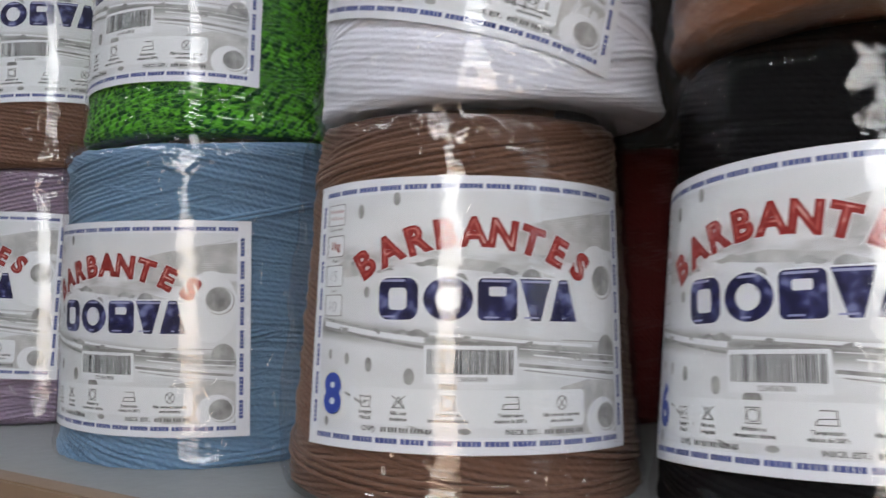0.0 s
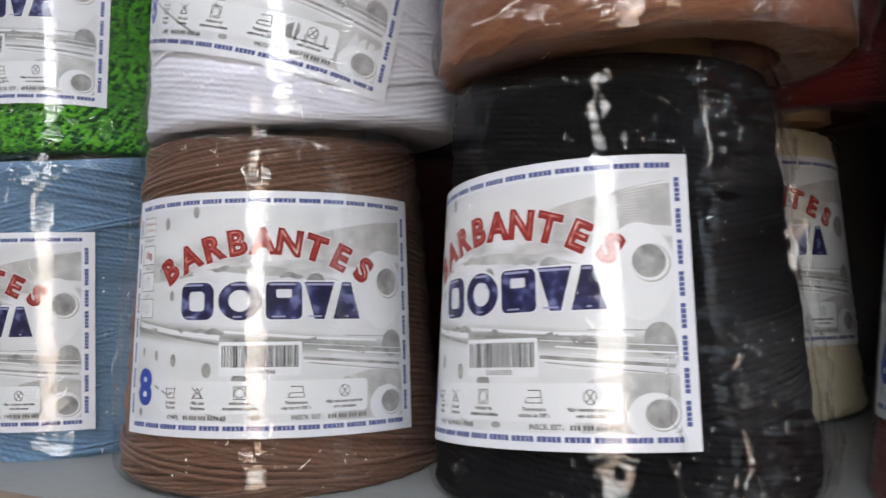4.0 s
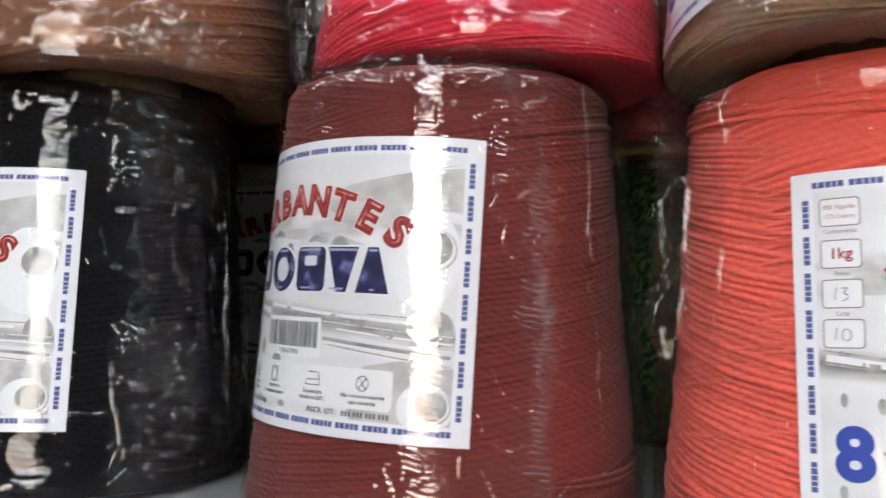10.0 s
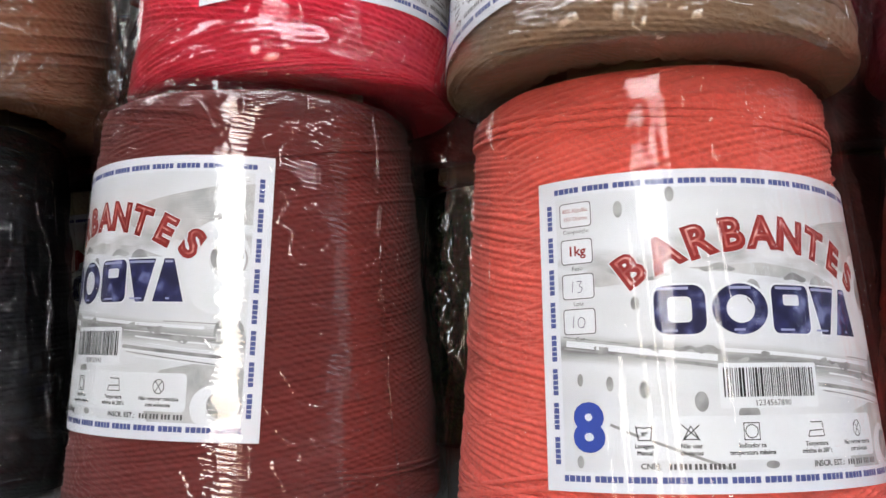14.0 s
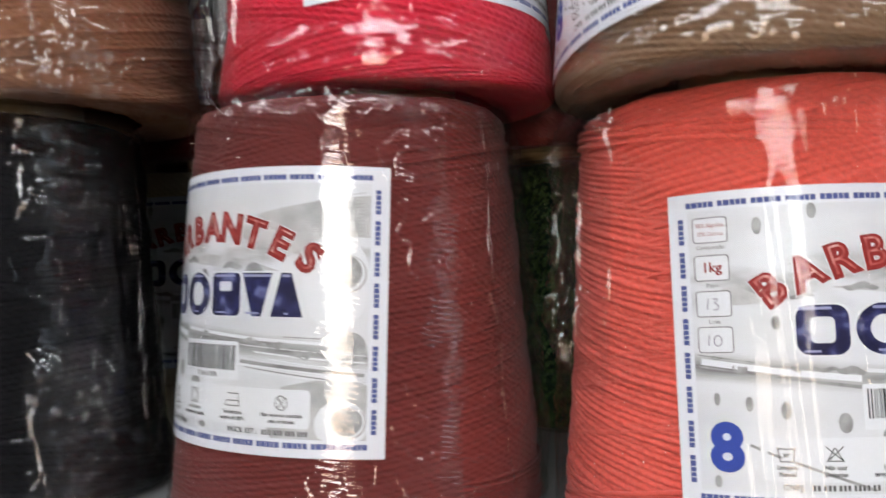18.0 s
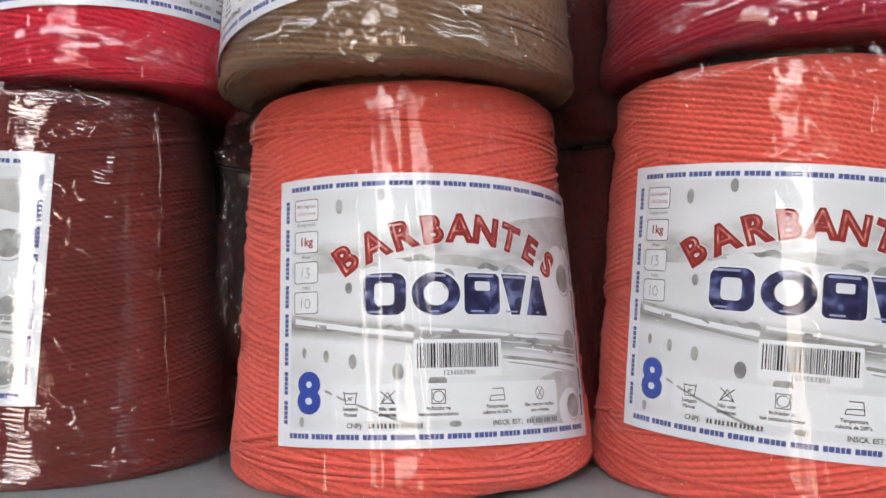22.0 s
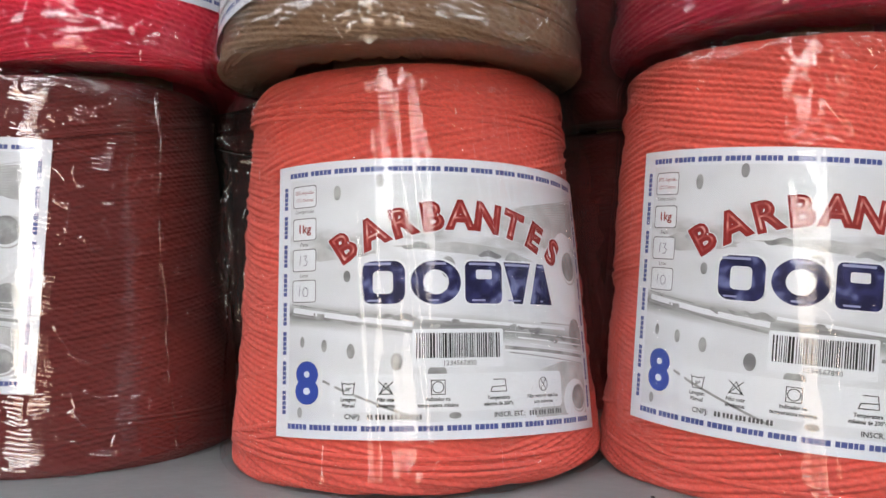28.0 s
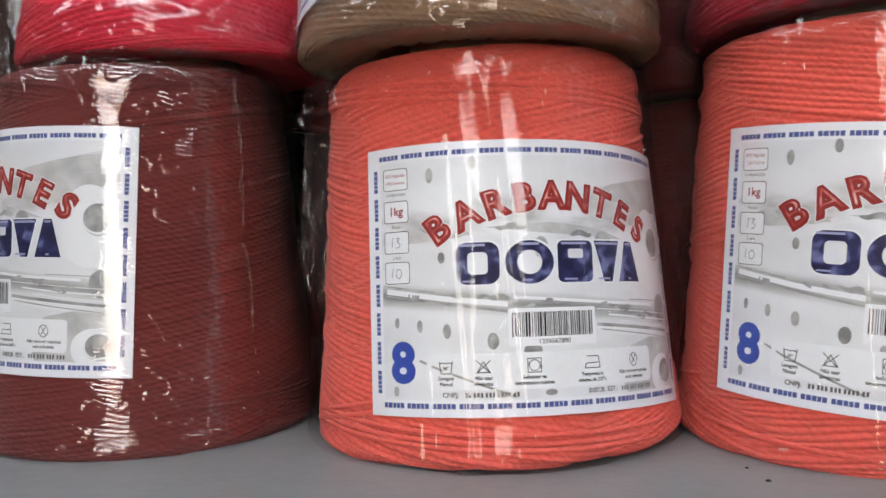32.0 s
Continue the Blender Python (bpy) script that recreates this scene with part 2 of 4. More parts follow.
WHITE_INK, GREY_INK, DARK_GREY_INK = ink("white_ink", (0.74, 0.77, 0.81)), ink("grey_ink", (0.42, 0.42, 0.43)), ink("dark_grey_ink", (0.10, 0.10, 0.105))
PHOTO_DARK, photo_nt, photo_b = material("dark_photo_print", (0.25, 0.25, 0.25), 0.5, spec=0.2)
photo_nt.links.new(ramp(photo_nt, noise_tex(photo_nt, 140, 2), [(0.3, (0.20, 0.205, 0.21)), (0.7, (0.44, 0.45, 0.46))]), photo_b.inputs["Base Color"])
PHOTO_MID, mid_nt, mid_b = material("pale_photo_print", (0.5, 0.5, 0.5), 0.5, spec=0.2)
mid_nt.links.new(ramp(mid_nt, noise_tex(mid_nt, 120, 3), [(0.32, (0.40, 0.41, 0.42)), (0.68, (0.60, 0.615, 0.63))]), mid_b.inputs["Base Color"])
PEN_INK = ink("pen_ink", (0.2, 0.2, 0.26))
CARD = ink("core_card", (0.32, 0.22, 0.13))


# ---- mesh tools ----
def part(name, data, mat, parent=None, label=""):
    ob = new(name, data)
    if mat:
        data.materials.clear()
        data.materials.append(mat)
    ob.parent = parent
    return tagged(ob, label)


def grid_mesh(name, co, closed, uv=None, smooth=True):
    """A sheet of quads from an array of rows x columns x 3; closed: the last column joins the first."""
    rows, cols = co.shape[:2]
    r, c = np.meshgrid(np.arange(rows - 1), np.arange(cols if closed else cols - 1), indexing="ij")
    r, c = r.ravel(), c.ravel()
    d = (c + 1) % cols
    quads = np.stack([r * cols + c, r * cols + d, (r + 1) * cols + d, (r + 1) * cols + c], -1)
    me = bpy.data.meshes.new(name)
    me.vertices.add(rows * cols)
    me.vertices.foreach_set("co", co.reshape(-1).astype(np.float32))
    me.loops.add(quads.size)
    me.loops.foreach_set("vertex_index", quads.ravel().astype(np.int32))
    me.polygons.add(len(quads))
    me.polygons.foreach_set("loop_start", np.arange(0, quads.size, 4, dtype=np.int32))
    me.polygons.foreach_set("use_smooth", np.full(len(quads), smooth))
    if uv is not None:
        layer = me.uv_layers.new(name="UVMap")
        wide = uv.reshape(rows * cols, 2)[quads.ravel()].reshape(-1, 4, 2).copy()
        if closed:  # the seam runs on past the full turn
            seam = d == 0
            jump = uv[:, -1] + (uv[:, -1] - uv[:, -2])
            wide[seam, 1], wide[seam, 2] = jump[r[seam]], jump[r[seam] + 1]
        layer.data.foreach_set("uv", wide.ravel().astype(np.float32))
    me.update()
    me.validate()
    return me


def front_turn(cols, half=1.95, share=0.78):
    """Angles once round a cone, close together on the side that faces the aisle."""
    n = int(cols * share)
    return np.r_[np.linspace(-half, half, n), np.linspace(half, 2 * math.pi - half, cols - n + 2)[1:-1]]


def periodic(shape, nu, nv, seed, turn=None, shear=0.0):
    """Smooth noise of 0 to 1 over shape = (rows, cols), nu cells round and nv cells up, which closes on itself round the turn."""
    g = np.random.RandomState(seed).rand(nv + 2, nu)
    rows, cols = shape
    y = np.linspace(0, nv, rows, endpoint=False)[:, None]
    x = (np.linspace(0, 1, cols, endpoint=False) if turn is None else turn / (2 * math.pi))[None, :] * nu + shear * nu * y / nv
    x = np.broadcast_to(x, (rows, cols))
    yi, xi = np.broadcast_to(np.floor(y).astype(int), (rows, cols)), np.floor(x).astype(int)
    fy, fx = y - yi, x - xi
    fy, fx = (3 - 2 * fy) * fy ** 2, (3 - 2 * fx) * fx ** 2
    xa, xb = xi % nu, (xi + 1) % nu
    return (g[yi, xa] * (1 - fx) + g[yi, xb] * fx) * (1 - fy) + (g[yi + 1, xa] * (1 - fx) + g[yi + 1, xb] * fx) * fy


def box_mesh(name, x0, x1, y0, y1, z0, z1, bevel=0.0):
    bm = bmesh.new()
    bmesh.ops.create_cube(bm, size=1, matrix=Matrix.Translation(((x0 + x1) / 2, (y0 + y1) / 2, (z0 + z1) / 2)) @ Matrix.Diagonal((x1 - x0, y1 - y0, z1 - z0, 1)))
    if bevel:
        bmesh.ops.bevel(bm, geom=bm.edges[:], offset=bevel, segments=2, affect="EDGES")
    me = bpy.data.meshes.new(name)
    bm.to_mesh(me)
    bm.free()
    return me


# ---- flat artwork of the label, in metres from its top left corner, v down ----
LW, LH = 0.150, 0.105


def flat(polys, cut=0.004):
    """Polygons cut into narrow strips so that they can be bent round a cone."""
    bm = bmesh.new()
    for poly in polys:
        bm.faces.new([bm.verts.new((u, v, 0)) for u, v in poly])
    u0, u1 = min(v.co.x for v in bm.verts), max(v.co.x for v in bm.verts)
    k = math.ceil(u0 / cut)
    while k * cut < u1:
        bmesh.ops.bisect_plane(bm, geom=bm.verts[:] + bm.edges[:] + bm.faces[:], plane_co=(k * cut, 0, 0), plane_no=(1, 0, 0), dist=1e-6)
        k += 1
    bmesh.ops.triangulate(bm, faces=[f for f in bm.faces if len(f.verts) > 4])
    bm.verts.index_update()
    out = np.array([(v.co.x, v.co.y) for v in bm.verts]), [[v.index for v in f.verts] for f in bm.faces]
    bm.free()
    return out


def rect(u0, v0, u1, v1):
    return [(u0, v0), (u1, v0), (u1, v1), (u0, v1)]


def oval(u, v, a, b, n=22, turn=0.0):
    c, s = math.cos(turn), math.sin(turn)
    return [(u + a * math.cos(t) * c - b * math.sin(t) * s, v + a * math.cos(t) * s + b * math.sin(t) * c) for t in (2 * math.pi * i / n for i in range(n))]


def rounded(u0, v0, u1, v1, r, n=4):
    out = []
    for cu, cv, a in ((u1 - r, v0 + r, -90), (u1 - r, v1 - r, 0), (u0 + r, v1 - r, 90), (u0 + r, v0 + r, 180)):
        out += [(cu + r * math.cos(radians(a + 90 * i / n)), cv + r * math.sin(radians(a + 90 * i / n))) for i in range(n + 1)]
    return out


def ring(outer, inner):
    return [[outer[i], outer[(i + 1) % len(outer)], inner[(i + 1) % len(inner)], inner[i]] for i in range(len(outer))]


def stroke(points, w):
    """A drawn line of width w, as quads."""
    out = []
    for (a, b), (c, d) in zip(points, points[1:]):
        l = math.hypot(c - a, d - b) or 1
        n, m = -(d - b) / l * w / 2, (c - a) / l * w / 2
        out.append([(a + n, b + m), (c + n, d + m), (c - n, d - m), (a - n, b - m)])
    return out


def writing(text, height, u, v, align="CENTER", turn=0.0, bold=0.0, narrow=1.0, res=2, cut=0.004):
    """Flat mesh of a word, its capitals that high, set round the point (u, v), turned clockwise."""
    cu = bpy.data.curves.new("text", "FONT")
    cu.body, cu.size, cu.align_x, cu.align_y, cu.resolution_u, cu.offset = text, height / 0.73, align, "CENTER", res, bold
    ob = bpy.data.objects.new("text", cu)
    me = ob.to_mesh()
    co = np.array([v_.co[:2] for v_ in me.vertices]).reshape(-1, 2)
    faces = [list(p.vertices) for p in me.polygons]
    ob.to_mesh_clear()
    bpy.data.objects.remove(ob)
    bpy.data.curves.remove(cu)
    c, s = math.cos(radians(turn)), math.sin(radians(turn))
    x, y = co[:, 0] * narrow, -co[:, 1]
    co = np.stack([u + x * c - y * s, v + x * s + y * c], -1)
    if height < 0.006:
        return co, faces
    bm = bmesh.new()
    vs = [bm.verts.new((a, b, 0)) for a, b in co]
    for f in faces:
        if len(set(f)) > 2:
            bm.faces.new([vs[i] for i in f])
    k, hi = math.ceil(co[:, 0].min() / cut), co[:, 0].max()
    while k * cut < hi:
        bmesh.ops.bisect_plane(bm, geom=bm.verts[:] + bm.edges[:] + bm.faces[:], plane_co=(k * cut, 0, 0), plane_no=(1, 0, 0), dist=1e-6)
        k += 1
    bm.verts.index_update()
    out = np.array([(v_.co.x, v_.co.y) for v_ in bm.verts]), [[v_.index for v_ in f.verts] for f in bm.faces]
    bm.free()
    return out


def merged(*some):
    co, faces, n = [], [], 0
    for c, f in some:
        co.append(c)
        faces += [[i + n for i in q] for q in f]
        n += len(c)
    return np.concatenate(co), faces


def word_bars(u, v, w, h, upright=False):
    """A small word that is kept as five plain bars."""
    out = []
    for a, b in ((0.0, 0.17), (0.20, 0.41), (0.44, 0.61), (0.64, 0.79), (0.82, 1.0)):
        out.append(rect(u + a * w, v, u + b * w, v + h) if not upright else rect(u, v + a * w, u + h, v + b * w))
    return out


def artwork():
    """Every print of the label: name, flat mesh, ink, height over the paper."""
    mm = 0.001
    art = []
    put = lambda name, mesh, mat, lift, label="": art.append((name, mesh, mat, lift, label))  # noqa: E731
    # photograph: grey ground between the rolls
    for poly in ([(0.088, 0.0235), (0.104, 0.0165), (0.126, 0.0125), (0.1432, 0.0105), (0.1432, 0.0262), (0.128, 0.0250), (0.117, 0.0325), (0.100, 0.0290)],
                 [(0.112, 0.0800), (0.126, 0.0772), (0.1432, 0.0790), (0.1432, 0.0985), (0.108, 0.0985), (0.104, 0.0900)],
                 [(0.009, 0.0365), (0.021, 0.0312), (0.034, 0.0325), (0.046, 0.0345), (0.038, 0.0372), (0.022, 0.0385)],
                 [(0.050, 0.0335), (0.075, 0.0318), (0.096, 0.0342), (0.110, 0.0385), (0.092, 0.0375), (0.070, 0.0358)]):
        put("printed_ground", flat([poly]), PHOTO_MID, 0.00003, "pale grey printed ground between rolls")
    # pale rolls with dark bores, spots and a fan of loose threads
    for u, v, a, b in ((0.131, 0.042, 12.5, 17.5), (0.134, 0.093, 9.5, 8.5)):
        put("printed_roll", flat([[(min(p, 0.1432), min(q, 0.0985)) for p, q in oval(u, v, a * mm, b * mm, 30)]]), WHITE_INK, 0.00004, "pale printed roll of yarn")
    for u, v, a, b in ((0.1352, 0.0392, 7.0, 6.9), (0.1367, 0.0922, 6.5, 5.8)):
        put("printed_rim", flat([[(min(p, 0.1432), min(q, 0.0985)) for p, q in oval(u, v, a * mm, b * mm, 26)]]), GREY_INK, 0.00006)
        put("printed_lip", flat([[(min(p, 0.1432), min(q, 0.0985)) for p, q in oval(u - 0.0003, v - 0.0002, a * mm * 0.95, b * mm * 0.95, 26)]]), WHITE_INK, 0.00007)
    for u, v, a, b in ((0.1345, 0.0385, 6.0, 6.0), (0.1362, 0.0918, 5.6, 5.0)):
        put("printed_bore", flat([oval(u, v, a * mm, b * mm, 26)]), PHOTO_DARK, 0.00009, "grey printed bore of a roll")
    spots = [(0.029, 0.0125, 1.5, 2.9), (0.046, 0.0085, 1.5, 2.6), (0.0135, 0.069, 1.0, 2.1), (0.0235, 0.0705, 1.2, 2.4), (0.0345, 0.0725, 1.6, 2.8), (0.0125, 0.0955, 1.2, 2.0),
             (0.052, 0.0765, 2.2, 3.2), (0.103, 0.0865, 3.4, 4.6), (0.137, 0.066, 5.6, 6.0), (0.033, 0.0445, 1.4, 2.2)]
    for u, v, a, b in spots:
        put("printed_spot", flat([oval(u, v, a * mm, b * mm, 18)]), PHOTO_DARK, 0.00004, "grey printed spot")
    domes = [(0.099, 0.0395, 4.2, 4.2), (0.0715, 0.0415, 2.8, 4.2), (0.067, 0.0805, 3.6, 2.6)]
    for u, v, a, b in domes:
        put("printed_dome", flat([oval(u, v, a * mm, b * mm, 22)]), PHOTO_DARK, 0.00004)
    # uneven dark patches between the rolls on the printed shelf
    rnd = random.Random(21)
    for i in range(15):
        u = 0.012 + 0.0088 * i + rnd.uniform(-0.002, 0.002)
        v = 0.0575 + 0.085 * u + rnd.uniform(-0.0022, 0.0022)
        if 0.034 < u < 0.125 or i % 2:
            a, b = rnd.uniform(2.0, 4.8), rnd.uniform(0.5, 1.5)
            put("printed_patch", flat([[(p, q + 0.08 * (p - u) + 0.0005 * math.sin(p * 900 + i)) for p, q in oval(u, v, a * mm, b * mm, 16) if p < 0.1432]]), PHOTO_DARK, 0.000045)
    for u, v, a, b in ((0.029, 0.0335, 5.0, 1.3), (0.060, 0.0335, 6.0, 1.1), (0.0885, 0.0365, 5.0, 1.2), (0.041, 0.036, 4.0, 0.8)):
        put("printed_patch", flat([[(p, q + 0.0006 * math.sin(p * 700)) for p, q in oval(u, v, a * mm, b * mm, 18)]]), PHOTO_DARK, 0.00004)
    pale = []
    for i in range(5):
        pale += stroke([(0.094 + 0.006 * (i % 3), 0.0655 + 0.0024 * i), (0.12, 0.0672 + 0.0024 * i), (0.1425, 0.0685 + 0.0025 * i)], 0.0003 + 0.0003 * (i % 2))
    pale += stroke([(0.009, 0.0567), (0.034, 0.0602), (0.058, 0.0628)], 0.0021) + stroke([(0.06, 0.0602), (0.1, 0.0632), (0.128, 0.0645)], 0.0012)
    put("printed_streak", flat(pale), WHITE_INK, 0.00005, "pale slanting printed streaks")
    fan = []
    for i in range(13):
        fan += stroke([(0.092 + 0.0012 * i, 0.0195 + 0.0003 * i), (0.141, 0.0095 + 0.0013 * i)], 0.00022)
    put("printed_thread", flat(fan), GREY_INK, 0.00004, "fan of thin printed threads")
    belts = [stroke([(0.008, 0.0545), (0.03, 0.0577)], 0.0004), stroke([(0.075, 0.0624), (0.11, 0.0648)], 0.0004), stroke([(0.008, 0.0583), (0.035, 0.0622)], 0.0006), stroke([(0.035, 0.0622), (0.058, 0.0655)], 0.0011), stroke([(0.094, 0.0715), (0.142, 0.0755)], 0.0013),
             stroke([(0.096, 0.0735), (0.142, 0.0785)], 0.0004), stroke([(0.112, 0.0622), (0.142, 0.0632)], 0.0004), stroke([(0.023, 0.0835), (0.03, 0.0865), (0.06, 0.0975)], 0.0009)]
    put("printed_shelf_line", flat([q for b in belts for q in b]), PHOTO_DARK, 0.00006, "dark slanting printed lines")
    put("icon_panel", flat([rounded(0.026, 0.081, 0.123, 0.0948, 0.002)]), WHITE_INK, 0.00006, "pale rounded panel behind the care symbols")
    # border of repeated small words
    top, side = [], []
    for i in range(13):
        top += word_bars(0.0065 + i * 0.01065, 0.0031, 0.0092, 0.0019) + word_bars(0.0065 + i * 0.01065, 0.0998, 0.0092, 0.0020)
    for i in range(8):
        side += word_bars(0.0034, 0.0085 + i * 0.0113, 0.0088, 0.0019, True) + word_bars(0.1448, 0.0085 + i * 0.0113, 0.0088, 0.0019, True)
    put("border_print", flat(top + side), BORDER_INK, 0.00005, "blue border of small printed bars")
    # arched title, each letter outlined in white with a lighter face
    title = "BARBANTES"
    for name, mat, lift, bold, label in (("title_outline", WHITE_INK, 0.00009, 0.0012, ""), ("title_lettering", RED_INK, 0.00013, 0.0009, "arched red title lettering"), ("title_shine", RED_LIGHT, 0.00017, -0.0003, "")):
        letters = []
        for i, ch in enumerate(title):
            s = (i - 4) / 4
            letters.append(writing(ch, 0.0106, 0.0765 + 0.0445 * s, 0.0222 + 0.0118 * s * s - (0.0003 if mat is RED_LIGHT else 0), turn=34 * s, bold=bold, res=3))
        put(name, merged(*letters), mat, lift, label)
    # brand mark: five plain shapes
    v0, v1 = 0.0391, 0.0551
    blocks = [(rounded(0.0389, v0, 0.0553, v1, 0.0042, 8), rounded(0.0432, v0 + 0.0038, 0.0508, v1 - 0.0038, 0.0018, 8)),
              (oval(0.0668, 0.0471, 0.0095, 0.0083, 36), oval(0.0668, 0.0471, 0.0048, 0.0046, 36)),
              (rounded(0.0779, v0, 0.0932, v1, 0.0024, 8), rounded(0.0823, v0 + 0.0032, 0.0888, v0 + 0.0068, 0.0008, 8))]
    grown = lambda shape, d: [(u + d * (1 if u > sum(p[0] for p in shape) / len(shape) else -1), v + d * (1 if v > 0.047 else -1)) for u, v in shape]  # noqa: E731
    wedges = [[(0.0941, v0), (0.1072, v0), (0.1028, v1), (0.0986, v1)], [(0.1108, v0), (0.1148, v0), (0.1193, v1), (0.1066, v1)]]
    marks, shine, edge = list(wedges), [], [grown(w, 0.0006) for w in wedges]
    for outer, inner in blocks:
        marks += ring(outer, inner)
        edge += ring(grown(outer, 0.0006), grown(inner, -0.0003))
    for a, b in ((0.0400, 0.0500), (0.0630, 0.0706), (0.0795, 0.0905), (0.0948, 0.1066), (0.1112, 0.1144)):
        shine += [rect(a, v0 + 0.0006, b, v0 + 0.0015), rect(a + 0.001, v1 - 0.0016, (a + b) / 2 + 0.001, v1 - 0.0009)]
    put("brand_outline", flat(edge), WHITE_INK, 0.00009)
    put("brand_mark", flat(marks), NAVY_INK, 0.00013, "row of five plain navy shapes")
    put("brand_shine", flat(shine), PALE_NAVY, 0.00017)
    # barcode
    rnd = random.Random(5)
    bars, u = [], 0.0592
    while u < 0.0916:
        bw = rnd.choice((0.0003, 0.0003, 0.0005, 0.0008))
        bars.append(rect(u, 0.066, min(u + bw, 0.0916), 0.0752))
        u += bw + rnd.choice((0.0003, 0.0004, 0.0006))
    put("barcode_panel", flat([rounded(0.0578, 0.0645, 0.0932, 0.0787, 0.0008)]), WHITE_INK, 0.00008)
    put("barcode", flat(bars), BLACK_INK, 0.00012, "black barcode bars")
    put("barcode_number", writing("1234567890", 0.0019, 0.0755, 0.0772), BLACK_INK, 0.00012)
    # boxes at the edge
    frames_ = []
    for v in (0.0085, 0.0213, 0.0333, 0.0452):
        frames_ += ring(rounded(0.0084, v, 0.0199, v + 0.0087, 0.0012), rounded(0.0087, v + 0.0003, 0.0196, v + 0.0084, 0.001))
    put("info_panel", flat([rounded(0.0086, v + 0.0002, 0.0197, v + 0.0085, 0.001) for v in (0.0085, 0.0213, 0.0333, 0.0452)]), WHITE_INK, 0.00008, "small white boxes")
    put("info_frame", flat(frames_), DARK_GREY_INK, 0.00012)
    put("fibre_text", merged(writing("85% Algodão", 0.0015, 0.01415, 0.0113, narrow=0.85), writing("15% Outros", 0.0015, 0.01415, 0.0142, narrow=0.85)), RED_INK, 0.00012)
    put("weight_text", writing("1kg", 0.0034, 0.01415, 0.0256, bold=0.0001), RED_INK, 0.00012, "red weight lettering")
    put("box_caption", merged(writing("Composição", 0.0015, 0.01415, 0.0187, narrow=0.9), writing("Peso", 0.0015, 0.01415, 0.0316), writing("Lote", 0.0015, 0.01415, 0.0436), writing("Cor", 0.0015, 0.01415, 0.0555)), DARK_GREY_INK, 0.0001)
    pen = stroke([(0.0125, 0.0357), (0.012, 0.0395)], 0.0003) + stroke([(0.0138, 0.036), (0.0156, 0.0359), (0.0145, 0.0374), (0.0158, 0.0382), (0.0152, 0.0396), (0.0139, 0.0397)], 0.0003)
    pen += stroke([(0.0122, 0.0477), (0.0119, 0.0515)], 0.0003) + stroke(oval(0.0149, 0.0499, 0.0013, 0.0018, 10) + [(0.0162, 0.0499)], 0.0003)
    put("pen_marks", flat(pen), PEN_INK, 0.00012, "handwritten pen figures")
    # care symbols
    k = 0.00032
    wash = stroke([(0.031, 0.0838), (0.0317, 0.0885), (0.0355, 0.0885), (0.0362, 0.0838)], k) + stroke([(0.031, 0.0848), (0.0323, 0.0843), (0.0336, 0.0848), (0.0349, 0.0843), (0.0362, 0.0848)], k)
    bleach = stroke([(0.0456, 0.0882), (0.048, 0.084), (0.0504, 0.0882), (0.0456, 0.0882)], k) + stroke([(0.0453, 0.0837), (0.0507, 0.0885)], k) + stroke([(0.0507, 0.0837), (0.0453, 0.0885)], k)
    dryer = ring(rect(0.0645, 0.0832, 0.0699, 0.0887), rect(0.0648, 0.0835, 0.0696, 0.0884)) + ring(oval(0.0672, 0.08595, 0.0022, 0.0022, 20), oval(0.0672, 0.08595, 0.0019, 0.0019, 20))
    iron = stroke([(0.0886, 0.0835), (0.0936, 0.0835), (0.0942, 0.088), (0.0874, 0.088), (0.0882, 0.0862), (0.0936, 0.086)], k)
    clean = ring(oval(0.112, 0.0859, 0.0024, 0.0027, 22), oval(0.112, 0.0859, 0.0021, 0.0024, 22)) + stroke([(0.1106, 0.0839), (0.1134, 0.0879)], k) + stroke([(0.1134, 0.0839), (0.1106, 0.0879)], k)
    for name, q in (("wash_symbol", wash), ("bleach_symbol", bleach), ("dryer_symbol", dryer), ("iron_symbol", iron), ("solvent_symbol", clean)):
        put(name, flat(q), BLACK_INK, 0.00012)
    words = [("30°", 0.0336, 0.0866, 1.3), ("Lavagem", 0.0336, 0.0903, 1.5), ("Manual", 0.0336, 0.0925, 1.5), ("Não usar", 0.048, 0.0903, 1.5), ("alvejantes", 0.048, 0.0925, 1.5), ("Indicador na", 0.0672, 0.0903, 1.5),
             ("temperatura máxima", 0.0672, 0.0925, 1.5), ("Temperatura", 0.0908, 0.0903, 1.5), ("máxima de 200°c", 0.0908, 0.0925, 1.5), ("Não remover manchas", 0.112, 0.0903, 1.5), ("com solventes", 0.112, 0.0925, 1.5)]
    put("care_text", merged(*(writing(s, h * mm * 0.97, u_, v_, narrow=0.9, bold=0.00005) for s, u_, v_, h in words)), BLACK_INK, 0.0001)
    for word, u_, bars_ in (("CNPJ:", 0.0352, ((0.0408, 2), (0.0440, 3), (0.0485, 3), (0.0530, 4), (0.0589, 2))), ("INSCR. EST.:", 0.0956, ((0.1045, 3), (0.1092, 3), (0.1139, 3), (0.1186, 3)))):
        put("registration_text", writing(word, 0.0019, u_, 0.0966, bold=0.00004), BLACK_INK, 0.0001)
        put("registration_bars", flat([rect(a + i * 0.00135, 0.0957, a + i * 0.00135 + 0.00085, 0.0975) for a, n in bars_ for i in range(n)]), DARK_GREY_INK, 0.0001, "line of small dark bars")
    put("printed_dot", flat([oval(0.0735, 0.0963, 0.0024, 0.0012, 14)]), PHOTO_DARK, 0.00005)
    return art


ART = artwork()
